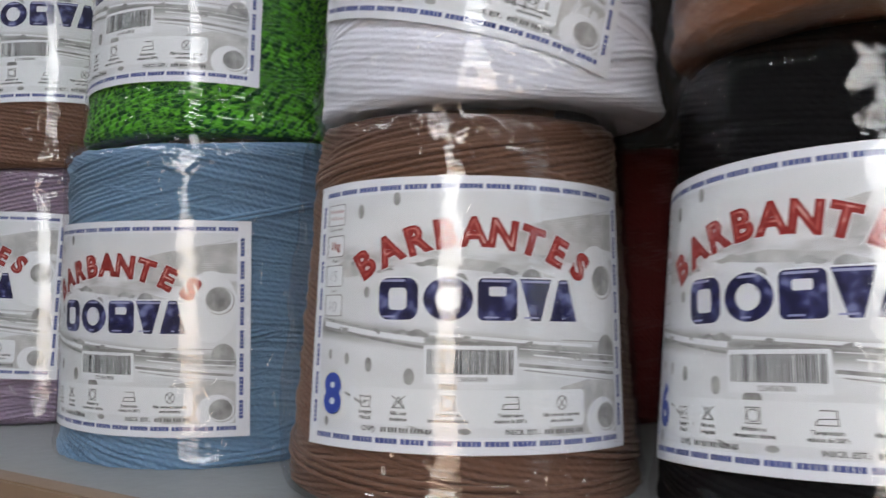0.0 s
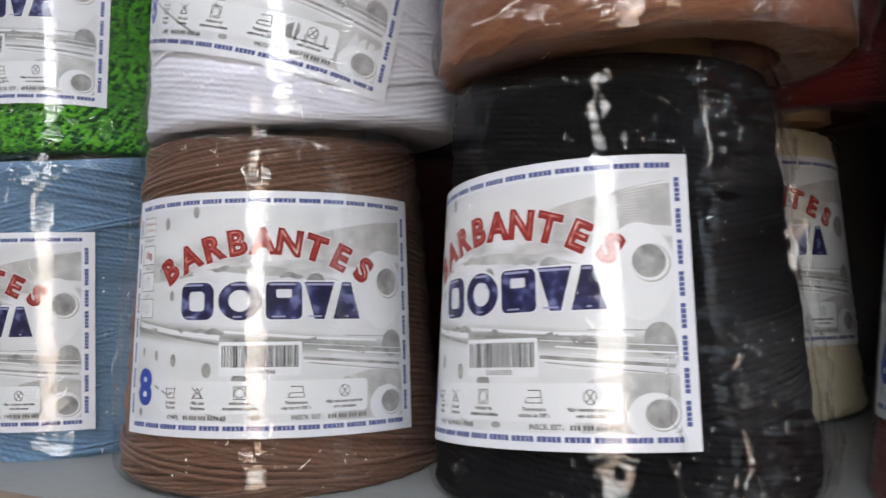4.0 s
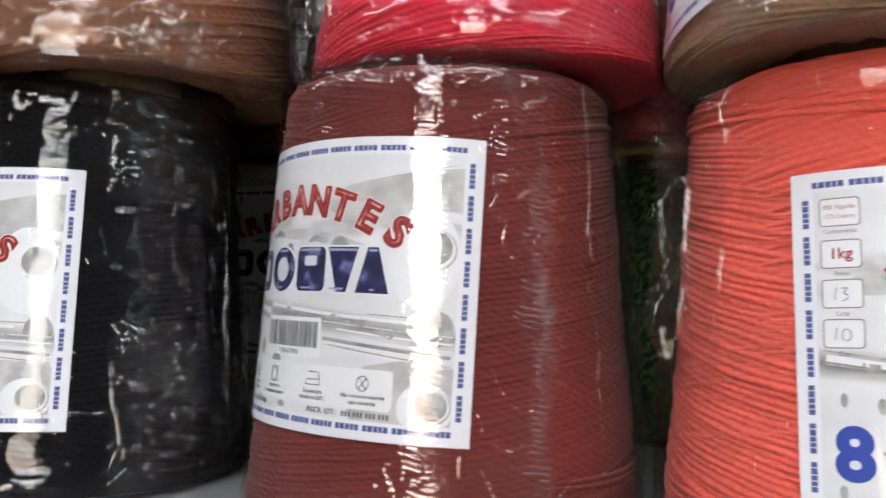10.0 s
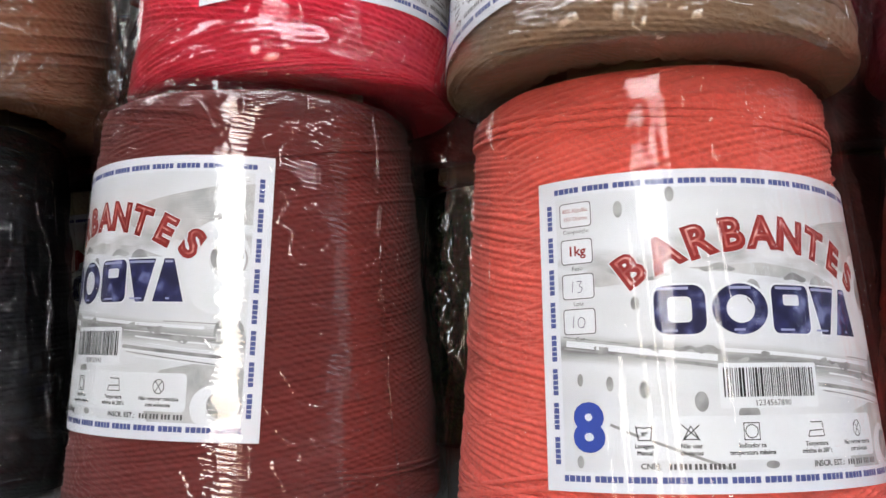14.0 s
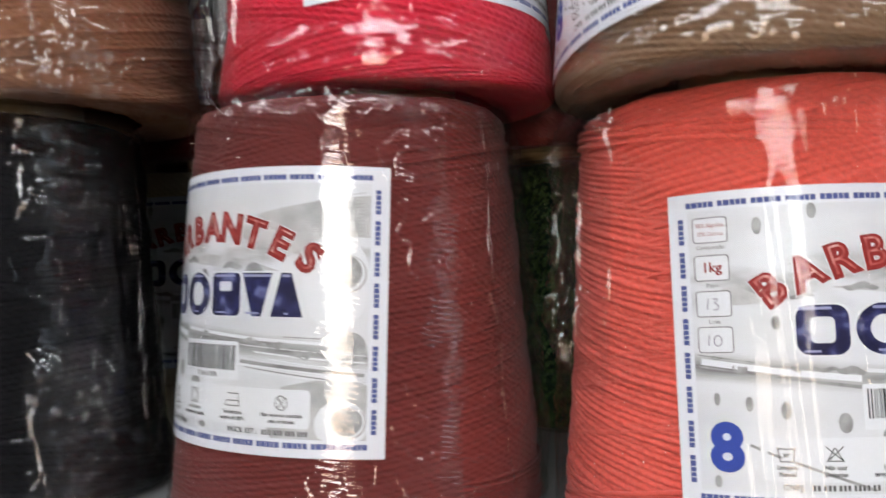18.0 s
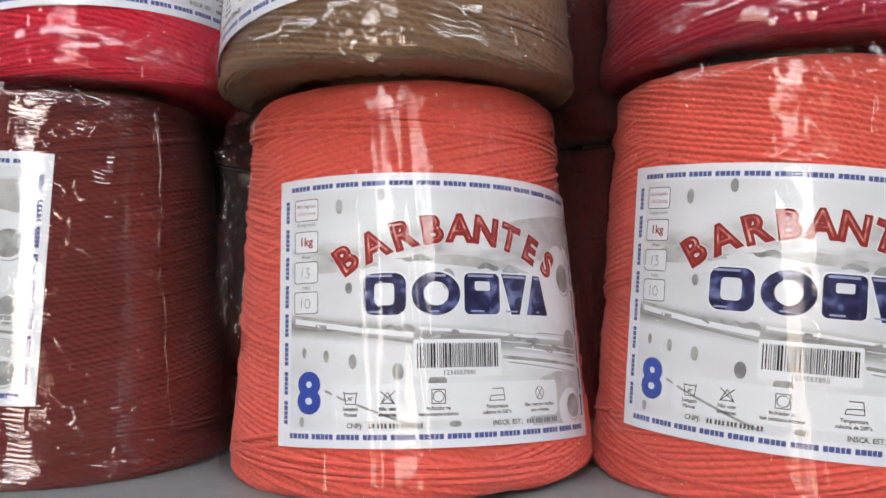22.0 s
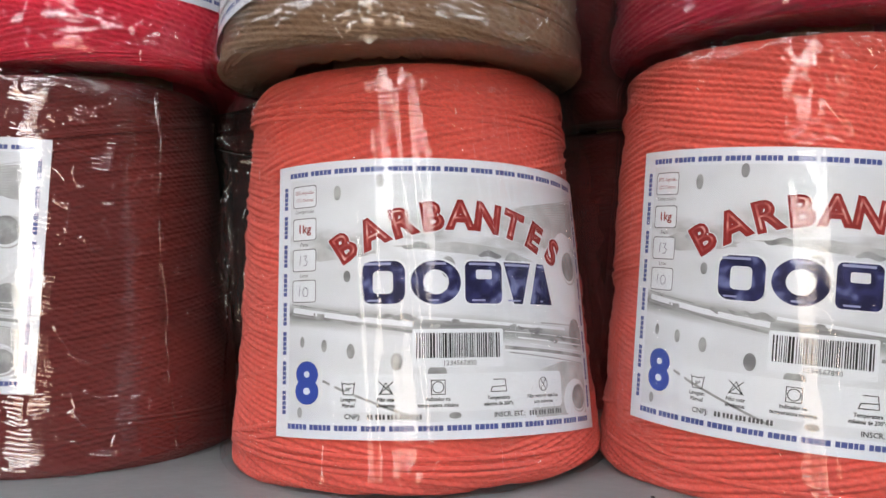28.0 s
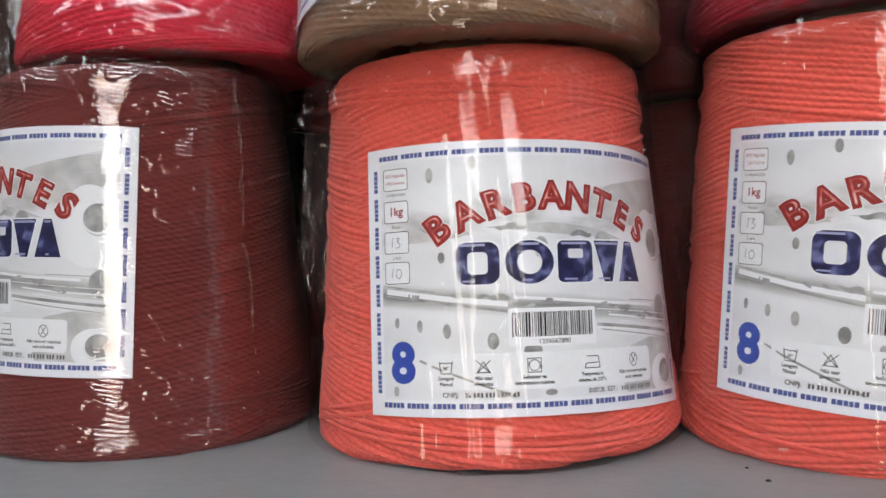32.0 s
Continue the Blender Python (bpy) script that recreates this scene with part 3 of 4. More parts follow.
FIGURES = {s: (writing(s, 0.0152, 0.0158, 0.0852, bold=0.0009, res=4), BLUE_INK) for s in ("8", "6")}
SHEET_U, SHEET_V = np.meshgrid(np.linspace(0, LW, 61), np.linspace(0, LH, 25))


def wrap(uv, rb, k, top, phi, roll, lift):
    """Bends flat label points round a cone of base radius rb and taper k; top: height of the label's upper edge, phi: where its middle faces."""
    u, v = uv[:, 0] - 0.074, uv[:, 1] - LH / 2
    c, s = math.cos(roll), math.sin(roll)
    u, v = u * c - v * s, u * s + v * c + LH / 2
    sa = k / math.sqrt(1 + k * k)
    ap = (rb - k * top) / sa
    rho, ang = np.hypot(u, ap + v), np.arctan2(u, ap + v) / sa + phi
    r = rho * sa
    h = (rb - r) / k
    return np.stack([(r + lift) * np.sin(ang), -(r + lift) * np.cos(ang), h], -1)


def bent(name, mesh, mat, parent, lift, shape, label=""):
    co, faces = mesh
    me = bpy.data.meshes.new(name)
    me.from_pydata(wrap(co, *shape, lift).tolist(), [], faces)
    return part(name, me, mat, parent, label)


# ---- a wound cone of yarn in shrink film ----
TAPER = 0.085


def profile(rb, height, rows, extra=0.0, foot=0.005, shoulder=0.009):
    """Heights, radii and side share of a cone's outline from below the foot to the top, in even steps of its length."""
    pts = [(rb - 0.03, 0.0005), (rb - foot, 0.0)]
    for i in range(1, 6):
        a = radians(90 * i / 5)
        pts.append((rb - foot + foot * math.sin(a) - 0.0, foot - foot * math.cos(a)))
    hs = height - shoulder
    for i in range(1, 40):
        h = foot + (hs - foot) * i / 39
        pts.append((rb - TAPER * h, h))
    rt = rb - TAPER * hs
    for i in range(1, 8):
        a = radians(86 * i / 7)
        pts.append((rt - shoulder + shoulder * math.cos(a), hs + shoulder * math.sin(a)))
    pts.append((0.028, height))
    pts.append((0.024, height - 0.002))
    p = np.array(pts)
    d = np.r_[0, np.cumsum(np.hypot(*np.diff(p, axis=0).T))]
    t = np.linspace(0, d[-1], rows)
    r, h = np.interp(t, d, p[:, 0]), np.interp(t, d, p[:, 1])
    tang = np.stack([np.gradient(r), np.gradient(h)], -1)
    tang /= np.linalg.norm(tang, axis=1)[:, None]
    return r, h, np.stack([tang[:, 1], -tang[:, 0]], -1), t


def wound_mesh(rb, height, pitch, cols, step, seed, cross, relief):
    """Cross-wound yarn: two families of threads, one climbing and one falling, lie over and under one another in bands; cross: threads by which a run climbs in one turn."""
    r, h, nrm, t = profile(rb, height, 400)
    low, high = 0.0255, t[-1] - (rb - TAPER * height - 0.028) + 0.014
    rise = np.r_[np.linspace(0, low, 6, endpoint=False), np.linspace(low, high, int((high - low) / pitch * step), endpoint=False), np.linspace(high, t[-1], 9)]
    th = front_turn(cols)
    T, TH = rise[:, None], th[None, :]
    size = (len(rise), cols)
    sway = 0.004 * (periodic(size, 5, 6, seed, th) - 0.5) + 0.0011 * (periodic(size, 23, 40, seed + 1, th) - 0.5)
    over = np.clip(2.6 * (periodic(size, 4, 3, seed + 2, th) - 0.46), -0.32, 0.32)
    rnd = np.random.RandomState(seed + 9)
    best, side = None, None
    for sign, k in ((1, cross), (-1, cross - 3)):
        s = (T + sign * sway) / pitch + sign * k * TH / (2 * math.pi)
        n = np.floor(s).astype(int)
        f, n = s - n, n % k
        own = rnd.rand(k)
        band = (own + np.roll(own, 1) + np.roll(own, 2) + np.roll(own, 3)) / 4 - 0.5
        round_back = (1 - (2 * f - 1) ** 2) ** 0.5
        lift = round_back * (0.85 + 0.3 * own[n]) * relief + 1.25 * band[n] + sign * over + 0.10 * (periodic(size, 60, 90, seed + 7 + sign, th) - 0.5)
        side = s if best is None else np.where(lift > best, s, side)
        best = lift if best is None else np.maximum(best, lift)
    lift = np.minimum(best - np.percentile(best, 97), 0.0) * pitch - 0.0001
    nr, nh = np.interp(T, t, nrm[:, 0]), np.interp(T, t, nrm[:, 1])
    rr, hh = np.interp(T, t, r) + nr * lift, np.interp(T, t, h) + nh * lift
    co = np.stack([rr * np.sin(TH), -rr * np.cos(TH), np.maximum(hh, 0.0002)], -1)
    return grid_mesh("yarn", co, True, np.stack([np.broadcast_to(TH * rb, size), side], -1))


def stray_mesh(rb, height, pitch, seed, slope, low, high, nth=0):
    """One thread that crosses the others at a slant, half sunk between them; nth: its place in a band of like threads."""
    rnd = np.random.RandomState(seed)
    r, h, nrm, t = profile(rb, height, 400)
    start, span, mid = rnd.rand() * 2 * math.pi, 2.2 + 1.6 * rnd.rand(), low + (high - low) * rnd.rand()
    s = np.linspace(0, 1, 70)[:, None]
    mid, start, span = mid + nth * pitch * 1.03, start + 0.05 * nth, span + 0.11 * math.sin(nth * 2.3 + seed)
    a = np.linspace(0, 2 * math.pi, 7, endpoint=False)[None, :]
    th = start + span * s
    T = np.clip(mid + 0.03 + (s - 0.5) * slope * (1 if rnd.rand() < 0.5 else -1) + 0.43 * pitch * np.sin(a), 0.002, t[-1] - 0.004)
    lift = pitch * (0.36 * np.cos(a) - 0.28 - 0.5 * np.clip(np.abs(2 * s - 1) - 0.85, 0, 1) * 4)
    rr, hh = np.interp(T, t, r) + np.interp(T, t, nrm[:, 0]) * lift, np.interp(T, t, h) + np.interp(T, t, nrm[:, 1]) * lift
    co = np.stack([rr * np.sin(th), -rr * np.cos(th), hh], -1)
    uv = np.stack([np.broadcast_to(th * rb, co.shape[:2]), np.broadcast_to(a / (2 * math.pi), co.shape[:2])], -1)
    return grid_mesh("crossing_thread", co, True, uv)


def film_mesh(rb, height, seed, shape=None, cols=260, rows=150, loose=(), crumple=1.0, streak=0.0, cross=22, pitch=0.0033, creases=()):
    """The film: close to the threads, smooth over the label, crumpled at foot and shoulder; loose: (angle, width, stand-off) folds; creases: lines of (angle, height) along which it stands up."""
    r, h, nrm, t = profile(rb, height, rows, foot=0.007, shoulder=0.011)
    th = front_turn(cols)
    T, TH = t[:, None], th[None, :]
    field = lambda nu, nv, n, shear=0.0: periodic((rows, cols), nu, nv, seed + n, th, shear)  # noqa: E731
    up = h[:, None] / height
    ends = np.clip((up - 0.84) / 0.12, 0, 1) + np.clip((0.10 - up) / 0.10, 0, 1)
    on_label = np.zeros((rows, cols))
    if shape is not None:
        half = (LW / 2) / (rb - TAPER * 0.08)
        gap = np.abs((TH - shape[3] + math.pi) % (2 * math.pi) - math.pi)
        on_label = ((gap < half) & (h[:, None] < shape[2]) & (h[:, None] > shape[2] - LH)).astype(float)
    lift = 0.0009 + 0.0006 * (field(9, 4, 5) - 0.5) + (1 - 0.65 * on_label) * (0.00055 * (field(34, 60, 3) - 0.5) + 0.0004 * (field(70, 26, 0) - 0.5)) * crumple + 0.0006 * (0.25 - np.abs(field(26, 5, 4) - 0.5))
    lift = lift + ends * (0.0022 * (field(48, 30, 6) - 0.35) + 0.003 * np.abs(field(22, 6, 7) - 0.5)) * crumple
    maze = np.exp(-(((field(20, 9, 14) - 0.5) / 0.07) ** 2)) * field(9, 6, 15)
    maze = maze + np.exp(-(((field(34, 16, 16) - 0.5) / 0.1) ** 2)) * np.clip(2 * field(7, 5, 17) - 1, 0, 1)
    lift = lift + maze * (0.00012 + 0.0003 * np.clip(ends, 0, 1) + 0.0005 * max(0.0, crumple - 1.1)) * (1 - 0.6 * on_label)
    if streak:  # long upright wrinkles, leaning a little, that come and go
        there = np.clip(3.0 * field(11, 3, 13) - 0.5, 0.6, 1)
        lift = lift + streak * 0.0012 + streak * there * (0.0016 * np.abs(field(110, 2, 11, 0.03) - 0.5) + 0.0022 * (field(40, 2, 12, -0.02) - 0.5))
    for line in creases:
        for (a0, h0), (a1, h1) in zip(line, line[1:]):
            du, dv = (a1 - a0) * rb, h1 - h0
            pu, pv = (TH - a0) * rb, h[:, None] - h0
            s = np.clip((pu * du + pv * dv) / (du * du + dv * dv), 0, 1)
            lift = lift + 0.0016 * np.exp(-((pu - s * du) ** 2 + (pv - s * dv) ** 2) / 0.0013 ** 2)
    for angle, width, off in loose:
        gap = (TH - angle + math.pi) % (2 * math.pi) - math.pi
        lobe = np.exp(-(gap / width) ** 2)
        jag = 0.6 + 0.3 * field(36, 22, 8) + 0.6 * np.abs(field(24, 8, 9) - 0.5)
        lift = lift + 0.0007 * lobe * np.abs(field(60, 40, 18) - 0.5) + off * lobe * jag * np.clip(up * 6, 0.15, 1) * np.clip((1.03 - up) * 8, 0.3, 1)
    lift = np.maximum(lift, 0.0007)
    rr, hh = r[:, None] + nrm[:, :1] * lift, h[:, None] + nrm[:, 1:] * lift
    co = np.stack([rr * np.sin(TH), -rr * np.cos(TH), np.maximum(hh, 0.0001)], -1)
    turn = T / pitch + cross * TH / (2 * math.pi)
    return grid_mesh("film", co, True, np.stack([1 - 0.6 * on_label, turn], -1))


def bag_mesh(rb, height, seed, angle, width, low, high, off):
    """A pocket of spare film that stands off one side of a cone, creased all over."""
    rows, cols = 110, 64
    v, u = np.linspace(0, 1, rows)[:, None], np.linspace(-1, 1, cols)[None, :]
    h = low + (high - low) * v
    swell = np.clip(1 - u * u, 0, 1) ** 0.7 * np.clip(5 * v + 0.12, 0, 1) * np.clip(7 * (1 - v) + 0.2, 0, 1)
    broad = 0.55 + 0.75 * periodic((rows, cols), 3, 6, seed)
    crease = 1.5 * np.abs(periodic((rows, cols), 5, 11, seed + 1) - 0.5) + 0.8 * np.abs(periodic((rows, cols), 12, 26, seed + 2) - 0.5)
    out = rb - TAPER * np.minimum(h, height) + 0.0012 + off * swell * broad + 0.0042 * (crease - 0.25) * swell
    a = angle + u * width + 0.03 * (periodic((rows, cols), 5, 12, seed + 3) - 0.5)
    return grid_mesh("film_pocket", np.stack([out * np.sin(a), -out * np.cos(a), np.broadcast_to(h, out.shape)], -1), False)


def fin_mesh(rb, height, seed, angle, low, high, width):
    """A crumpled flap of film that stands out from the side of a cone, ragged along its edge."""
    rows, cols = 150, 30
    v, u = np.linspace(0, 1, rows)[:, None], np.linspace(0, 1, cols)[None, :]
    h = low + (high - low) * v
    base = rb - TAPER * h
    ragged = width * (0.5 + 0.6 * periodic((rows, 1), 1, 9, seed) + 0.35 * periodic((rows, 1), 1, 40, seed + 8)) * np.clip(8 * v + 0.25, 0, 1) * np.clip(8 * (1 - v) + 0.35, 0, 1)
    wave = 0.006 * (periodic((rows, cols), 2, 5, seed + 1) - 0.5) + 0.0012 * (periodic((rows, cols), 3, 9, seed + 2) - 0.5)
    flat_part = np.clip(u / 0.7, 0, 1)
    curl = np.clip((u - 0.7) / 0.3, 0, 1) * 5.2
    tight = 0.0004 * (0.3 + periodic((rows, 1), 1, 16, seed + 6))
    out = base - 0.003 + (ragged + 0.003) * flat_part + tight * np.sin(curl)
    ang = angle + (wave * (0.4 + flat_part) + tight * (1 - np.cos(curl))) / base
    co = np.stack([out * np.sin(ang), -out * np.cos(ang), h + 0.002 * (periodic((rows, cols), 6, 16, seed + 4) - 0.5)], -1)
    return grid_mesh("film_flap", co, False), co[:, int(cols * 0.72)]


def hem_mesh(edge, seed):
    """The rolled outer edge of a flap: a thin uneven cord of gathered film."""
    n = len(edge)
    a = np.linspace(0, 2 * math.pi, 6, endpoint=False)[None, :]
    thick = 0.0001 + 0.00034 * np.clip(periodic((n, 1), 1, 34, seed) * 1.6 - 0.55, 0, 1)
    side = np.stack([-edge[:, 1], edge[:, 0]], -1) / np.hypot(edge[:, 0], edge[:, 1])[:, None]
    face = np.stack([edge[:, 0], edge[:, 1]], -1) / np.hypot(edge[:, 0], edge[:, 1])[:, None]
    co = np.zeros((n, 6, 3))
    co[:, :, :2] = edge[:, None, :2] + (thick * np.cos(a))[..., None] * face[:, None] + (thick * np.sin(a))[..., None] * side[:, None]
    co[:, :, 2] = edge[:, None, 2]
    return grid_mesh("film_hem", co, True)


def collar_mesh(rb, height, seed, rise):
    """Film gathered in a crinkled rim round the shoulder."""
    rows, cols = 9, 260
    v = np.linspace(0, 1, rows)[:, None]
    th = np.linspace(0, 2 * math.pi, cols, endpoint=False)[None, :]
    tall = rise * (0.35 + 1.1 * np.clip(periodic((1, cols), 17, 1, seed) * 1.4 - 0.3, 0, 1))
    h = height - 0.013 + (0.013 + tall) * v
    pleat = periodic((rows, cols), 64, 3, seed + 1) - 0.5
    broad = periodic((rows, cols), 15, 2, seed + 2) - 0.5
    r = rb - TAPER * (height - 0.013) + 0.0012 + v * (0.0022 * pleat + 0.005 * broad) - 0.004 * v ** 2
    return grid_mesh("film_rim", np.stack([r * np.sin(th), -r * np.cos(th), np.broadcast_to(h, r.shape)], -1), True)


def skirt_mesh(rb, seed, drop):
    """Loose film that bags out round the foot and tucks in again."""
    rows, cols = 14, 240
    v = np.linspace(0, 1, rows)[:, None]
    th = np.linspace(0, 2 * math.pi, cols, endpoint=False)[None, :]
    bag = 0.3 + 1.2 * np.clip(periodic((1, cols), 11, 1, seed) * 1.5 - 0.35, 0, 1)
    h = 0.022 - (0.021 + drop * bag) * v
    r = rb - TAPER * h + 0.0012 + 0.0045 * bag * np.sin(math.pi * v * 0.8) + v * 0.005 * (periodic((rows, cols), 56, 4, seed + 1) - 0.5) - 0.006 * v ** 3
    return grid_mesh("film_skirt", np.stack([r * np.sin(th), -r * np.cos(th), np.broadcast_to(h, r.shape)], -1), True)


def core_mesh(height):
    bm = bmesh.new()
    for rad in (0.0245, 0.0215):
        bmesh.ops.create_cone(bm, segments=40, cap_ends=False, radius1=rad + 0.006, radius2=rad, depth=height - 0.001, matrix=Matrix.Translation((0, 0, height / 2)))
    me = bpy.data.meshes.new("core_tube")
    bm.to_mesh(me)
    bm.free()
    for p in me.polygons:
        p.use_smooth = True
    return me


def yarn_cone(label, mat, x, y, z, rb, height, phi, top, roll=0.0, lean=(0.0, 0.0), pitch=0.0027, figure="8", cols=150, step=7, seed=1, loose=(), film=None, group="", prints=True, crumple=1.0, streak=0.0, cross=34, fins=(), bags=(), rim=0.0, skirt=0.0, relief=0.78, strays=0, film_grid=(240, 165), creases=()):
    """One wrapped cone: wound yarn, card core, label with its prints, film."""
    thing = tagged(new("yarn_cone"), label, "yarn cone", group)
    part("yarn", wound_mesh(rb, height, pitch, cols, step, seed, cross, relief), mat, thing)
    for n in range(strays):
        for k in range(1 + (n * 3 + seed) % 3):
            span = (top + 0.006, height - 0.014) if n % 3 else (0.009, max(0.011, top - LH - 0.012))
            part("crossing_thread", stray_mesh(rb, height, pitch * 0.96, seed * 31 + n, 0.012 + 0.008 * (n % 4), *span, k), mat, thing)
    part("core_tube", core_mesh(height), CARD, thing, "brown card tube inside the winding")
    for n, fin in enumerate(fins):
        sheet_mesh, edge = fin_mesh(rb, height, seed * 13 + n, *fin)
        flap = part("film_flap", sheet_mesh, FLAP_FILM, thing, "crumpled clear flap of film")
        part("film_hem", hem_mesh(edge, seed * 29 + n), HEM_FILM, flap, "glinting rolled edge of film")
    for n, bag in enumerate(bags):
        part("film_pocket", bag_mesh(rb, height, seed * 37 + n, *bag), POCKET_FILM, thing, "creased pocket of loose clear film")
    if rim:
        part("film_rim", collar_mesh(rb, height, seed * 19, rim), FLAP_FILM, thing, "crinkled clear film round the shoulder")
    if skirt:
        part("film_skirt", skirt_mesh(rb, seed * 23, skirt), FLAP_FILM, thing, "loose clear film round the foot")
    shape = (rb, TAPER, top, phi, roll)
    if top:
        uv = np.stack([SHEET_U, SHEET_V], -1)
        sheet = part("label", grid_mesh("label", wrap(uv.reshape(-1, 2), *shape, 0.0002).reshape(25, 61, 3)[:, ::-1], False, uv[:, ::-1]), PAPER, thing, "white paper label with grey photo print")
        if prints:
            for name, mesh, print_ink, lift, tag in ART:
                bent(name, mesh, print_ink, sheet, 0.0002 + 1.8 * lift, shape, tag)
            mesh, print_ink = FIGURES[figure]
            bent("size_figure", mesh, print_ink, sheet, 0.00042, shape, "large blue figure")
    part("film", film_mesh(rb, height, seed * 17, shape if top else None, *film_grid, loose, crumple, streak, cross, pitch, creases), film or FILM, thing, "clear glossy shrink film with wrinkles")
    thing.matrix_world = Matrix.Translation((x, y, z)) @ Matrix(((1, 0, lean[0], 0), (0, 1, lean[1], 0), (-lean[0], -lean[1], 1, 0), (0, 0, 0, 1))).to_3x3().to_quaternion().to_matrix().to_4x4()
    return thing


# ---- room ----
def wall_material(name, colour, rough=0.8):
    m, nt, b = material(name, colour, rough)
    g = maths(nt, "ADD", maths(nt, "MULTIPLY", noise_tex(nt, 2.2, 3), 0.7), maths(nt, "MULTIPLY", noise_tex(nt, 90, 3), 0.3))
    nt.links.new(ramp(nt, g, [(0.3, scaled(colour, 0.86)), (0.7, scaled(colour, 1.08))]), b.inputs["Base Color"])
    bump(nt, b, noise_tex(nt, 140, 4), 0.001, 0.3)
    return m


WALL = wall_material("wall_paint", (0.20, 0.197, 0.194))
SHELF_PAINT = wall_material("shelf_paint", (0.22, 0.225, 0.225), 0.45)
SHELF_EDGE = wall_material("shelf_edge_wood", (0.22, 0.15, 0.10), 0.6)
FLOOR = wall_material("floor_tile", (0.09, 0.082, 0.075), 0.4)
CEILING = wall_material("ceiling_paint", (0.6, 0.6, 0.59))
SX0, SX1, SHELF_Y0, SHELF_Y1 = -1.2, 1.7, -0.062, 0.40
part("shelf_board", box_mesh("shelf_board", SX0, SX1, SHELF_Y0, SHELF_Y1, 0.975, 1.0, 0.0015), SHELF_PAINT)
tagged(bpy.data.objects["shelf_board"], "pale grey painted shelf board, scuffed", "shelf")
part("front_edge", box_mesh("front_edge", SX0, SX1, SHELF_Y0 - 0.012, SHELF_Y0, 0.965, 1.001, 0.001), SHELF_EDGE, bpy.data.objects["shelf_board"], "brown wooden edging")
# unseen board, added to block the ceiling light from the rear cones
part("shelf_board", box_mesh("shelf_board", SX0, SX1, 0.03, SHELF_Y1, 1.385, 1.41, 0.0015), SHELF_PAINT)
tagged(bpy.data.objects["shelf_board.001"], "unseen grey board above the cones that shades the rear row", "shelf")
RX0, RX1, RT = -2.2, 2.8, 2.7


def structure(name, *box, mat=WALL):
    return tagged(part(name, box_mesh(name, *box), mat), kind="structure")


DARK_WALL = wall_material("dark_wall_paint", (0.16, 0.155, 0.15))


structure("wall_back", RX0, RX1, 0.402, 0.52, 0, RT)
# added sheet behind the cones; its dark colour stands for the shade in the gaps
tagged(part("shade_panel", box_mesh("shade_panel", SX0, SX1, 0.384, 0.400, 0.975, 1.6), wall_material("gap_shade_dark", (0.05, 0.045, 0.045))), "added panel behind the shelf, coloured dark for the shade in the gaps", "panel")
structure("wall_west", RX0 - 0.12, RX0, FRONT_Y, 0.52, 0, RT)
structure("wall_east_front", RX1, RX1 + 0.12, FRONT_Y, -0.75, 0, RT)
structure("wall_east_back", RX1, RX1 + 0.12, -0.15, 0.52, 0, RT)
structure("wall_east_lintel", RX1, RX1 + 0.12, -0.75, -0.15, DOOR_TOP, RT)
structure("wall_front_west", RX0, DOOR_X0, FRONT_Y - 0.12, FRONT_Y, 0, RT, mat=DARK_WALL)
structure("wall_front_east", DOOR_X1, RX1, FRONT_Y - 0.12, FRONT_Y, 0, RT, mat=DARK_WALL)
structure("wall_front_lintel", DOOR_X0, DOOR_X1, FRONT_Y - 0.12, FRONT_Y, DOOR_TOP, RT, mat=DARK_WALL)
structure("floor", RX0, 3.7, -2.6, 0.52, -0.1, 0, mat=FLOOR)
structure("ceiling", RX0, RX1, FRONT_Y - 0.12, 0.52, RT, RT + 0.1, mat=CEILING)


def daylight(name, strength, tint=(1, 1, 1)):
    """Bright street outside the doorway: pale sky above, warm sunlit paving and wall below."""
    m = bpy.data.materials.new(name)
    m.use_nodes = True
    nt = m.node_tree
    nt.nodes.clear()
    out, em = nt.nodes.new("ShaderNodeOutputMaterial"), nt.nodes.new("ShaderNodeEmission")
    sep = nt.nodes.new("ShaderNodeSeparateXYZ")
    nt.links.new(nt.nodes.new("ShaderNodeTexCoord").outputs["Object"], sep.inputs[0])
    z = maths(nt, "ADD", maths(nt, "DIVIDE", sep.outputs[2], 3.0), maths(nt, "MULTIPLY", noise_tex(nt, 5, 2), 0.06))
    nt.links.new(ramp(nt, z, [(0.0, (0.45, 0.33, 0.24)), (0.36, (0.62, 0.48, 0.37)), (0.42, (0.80, 0.68, 0.55)), (0.54, (0.95, 0.93, 0.90)), (0.66, (1, 1, 1)), (1.0, (0.92, 0.96, 1.0))]), em.inputs[0])
    em.inputs[1].default_value = strength
    mix = nt.nodes.new("ShaderNodeMix")
    mix.data_type, mix.blend_type = "RGBA", "MULTIPLY"
    mix.inputs["Factor"].default_value, mix.inputs["B"].default_value = 1.0, (*tint, 1)
    nt.links.new(em.inputs[0].links[0].from_socket, mix.inputs["A"])
    nt.links.new(mix.outputs["Result"], em.inputs[0])
    nt.links.new(em.outputs[0], out.inputs[0])
    return m


tagged(part("backdrop", box_mesh("backdrop", -0.6, 1.8, -2.62, -2.6, 0.0, 3.0), daylight("street_light", 13.0)), kind="structure")

tagged(part("backdrop", box_mesh("backdrop", 3.6, 3.62, -1.6, 0.8, 0.0, 3.0), daylight("yard_light", 1.8, (0.72, 0.86, 1.0))), kind="structure")

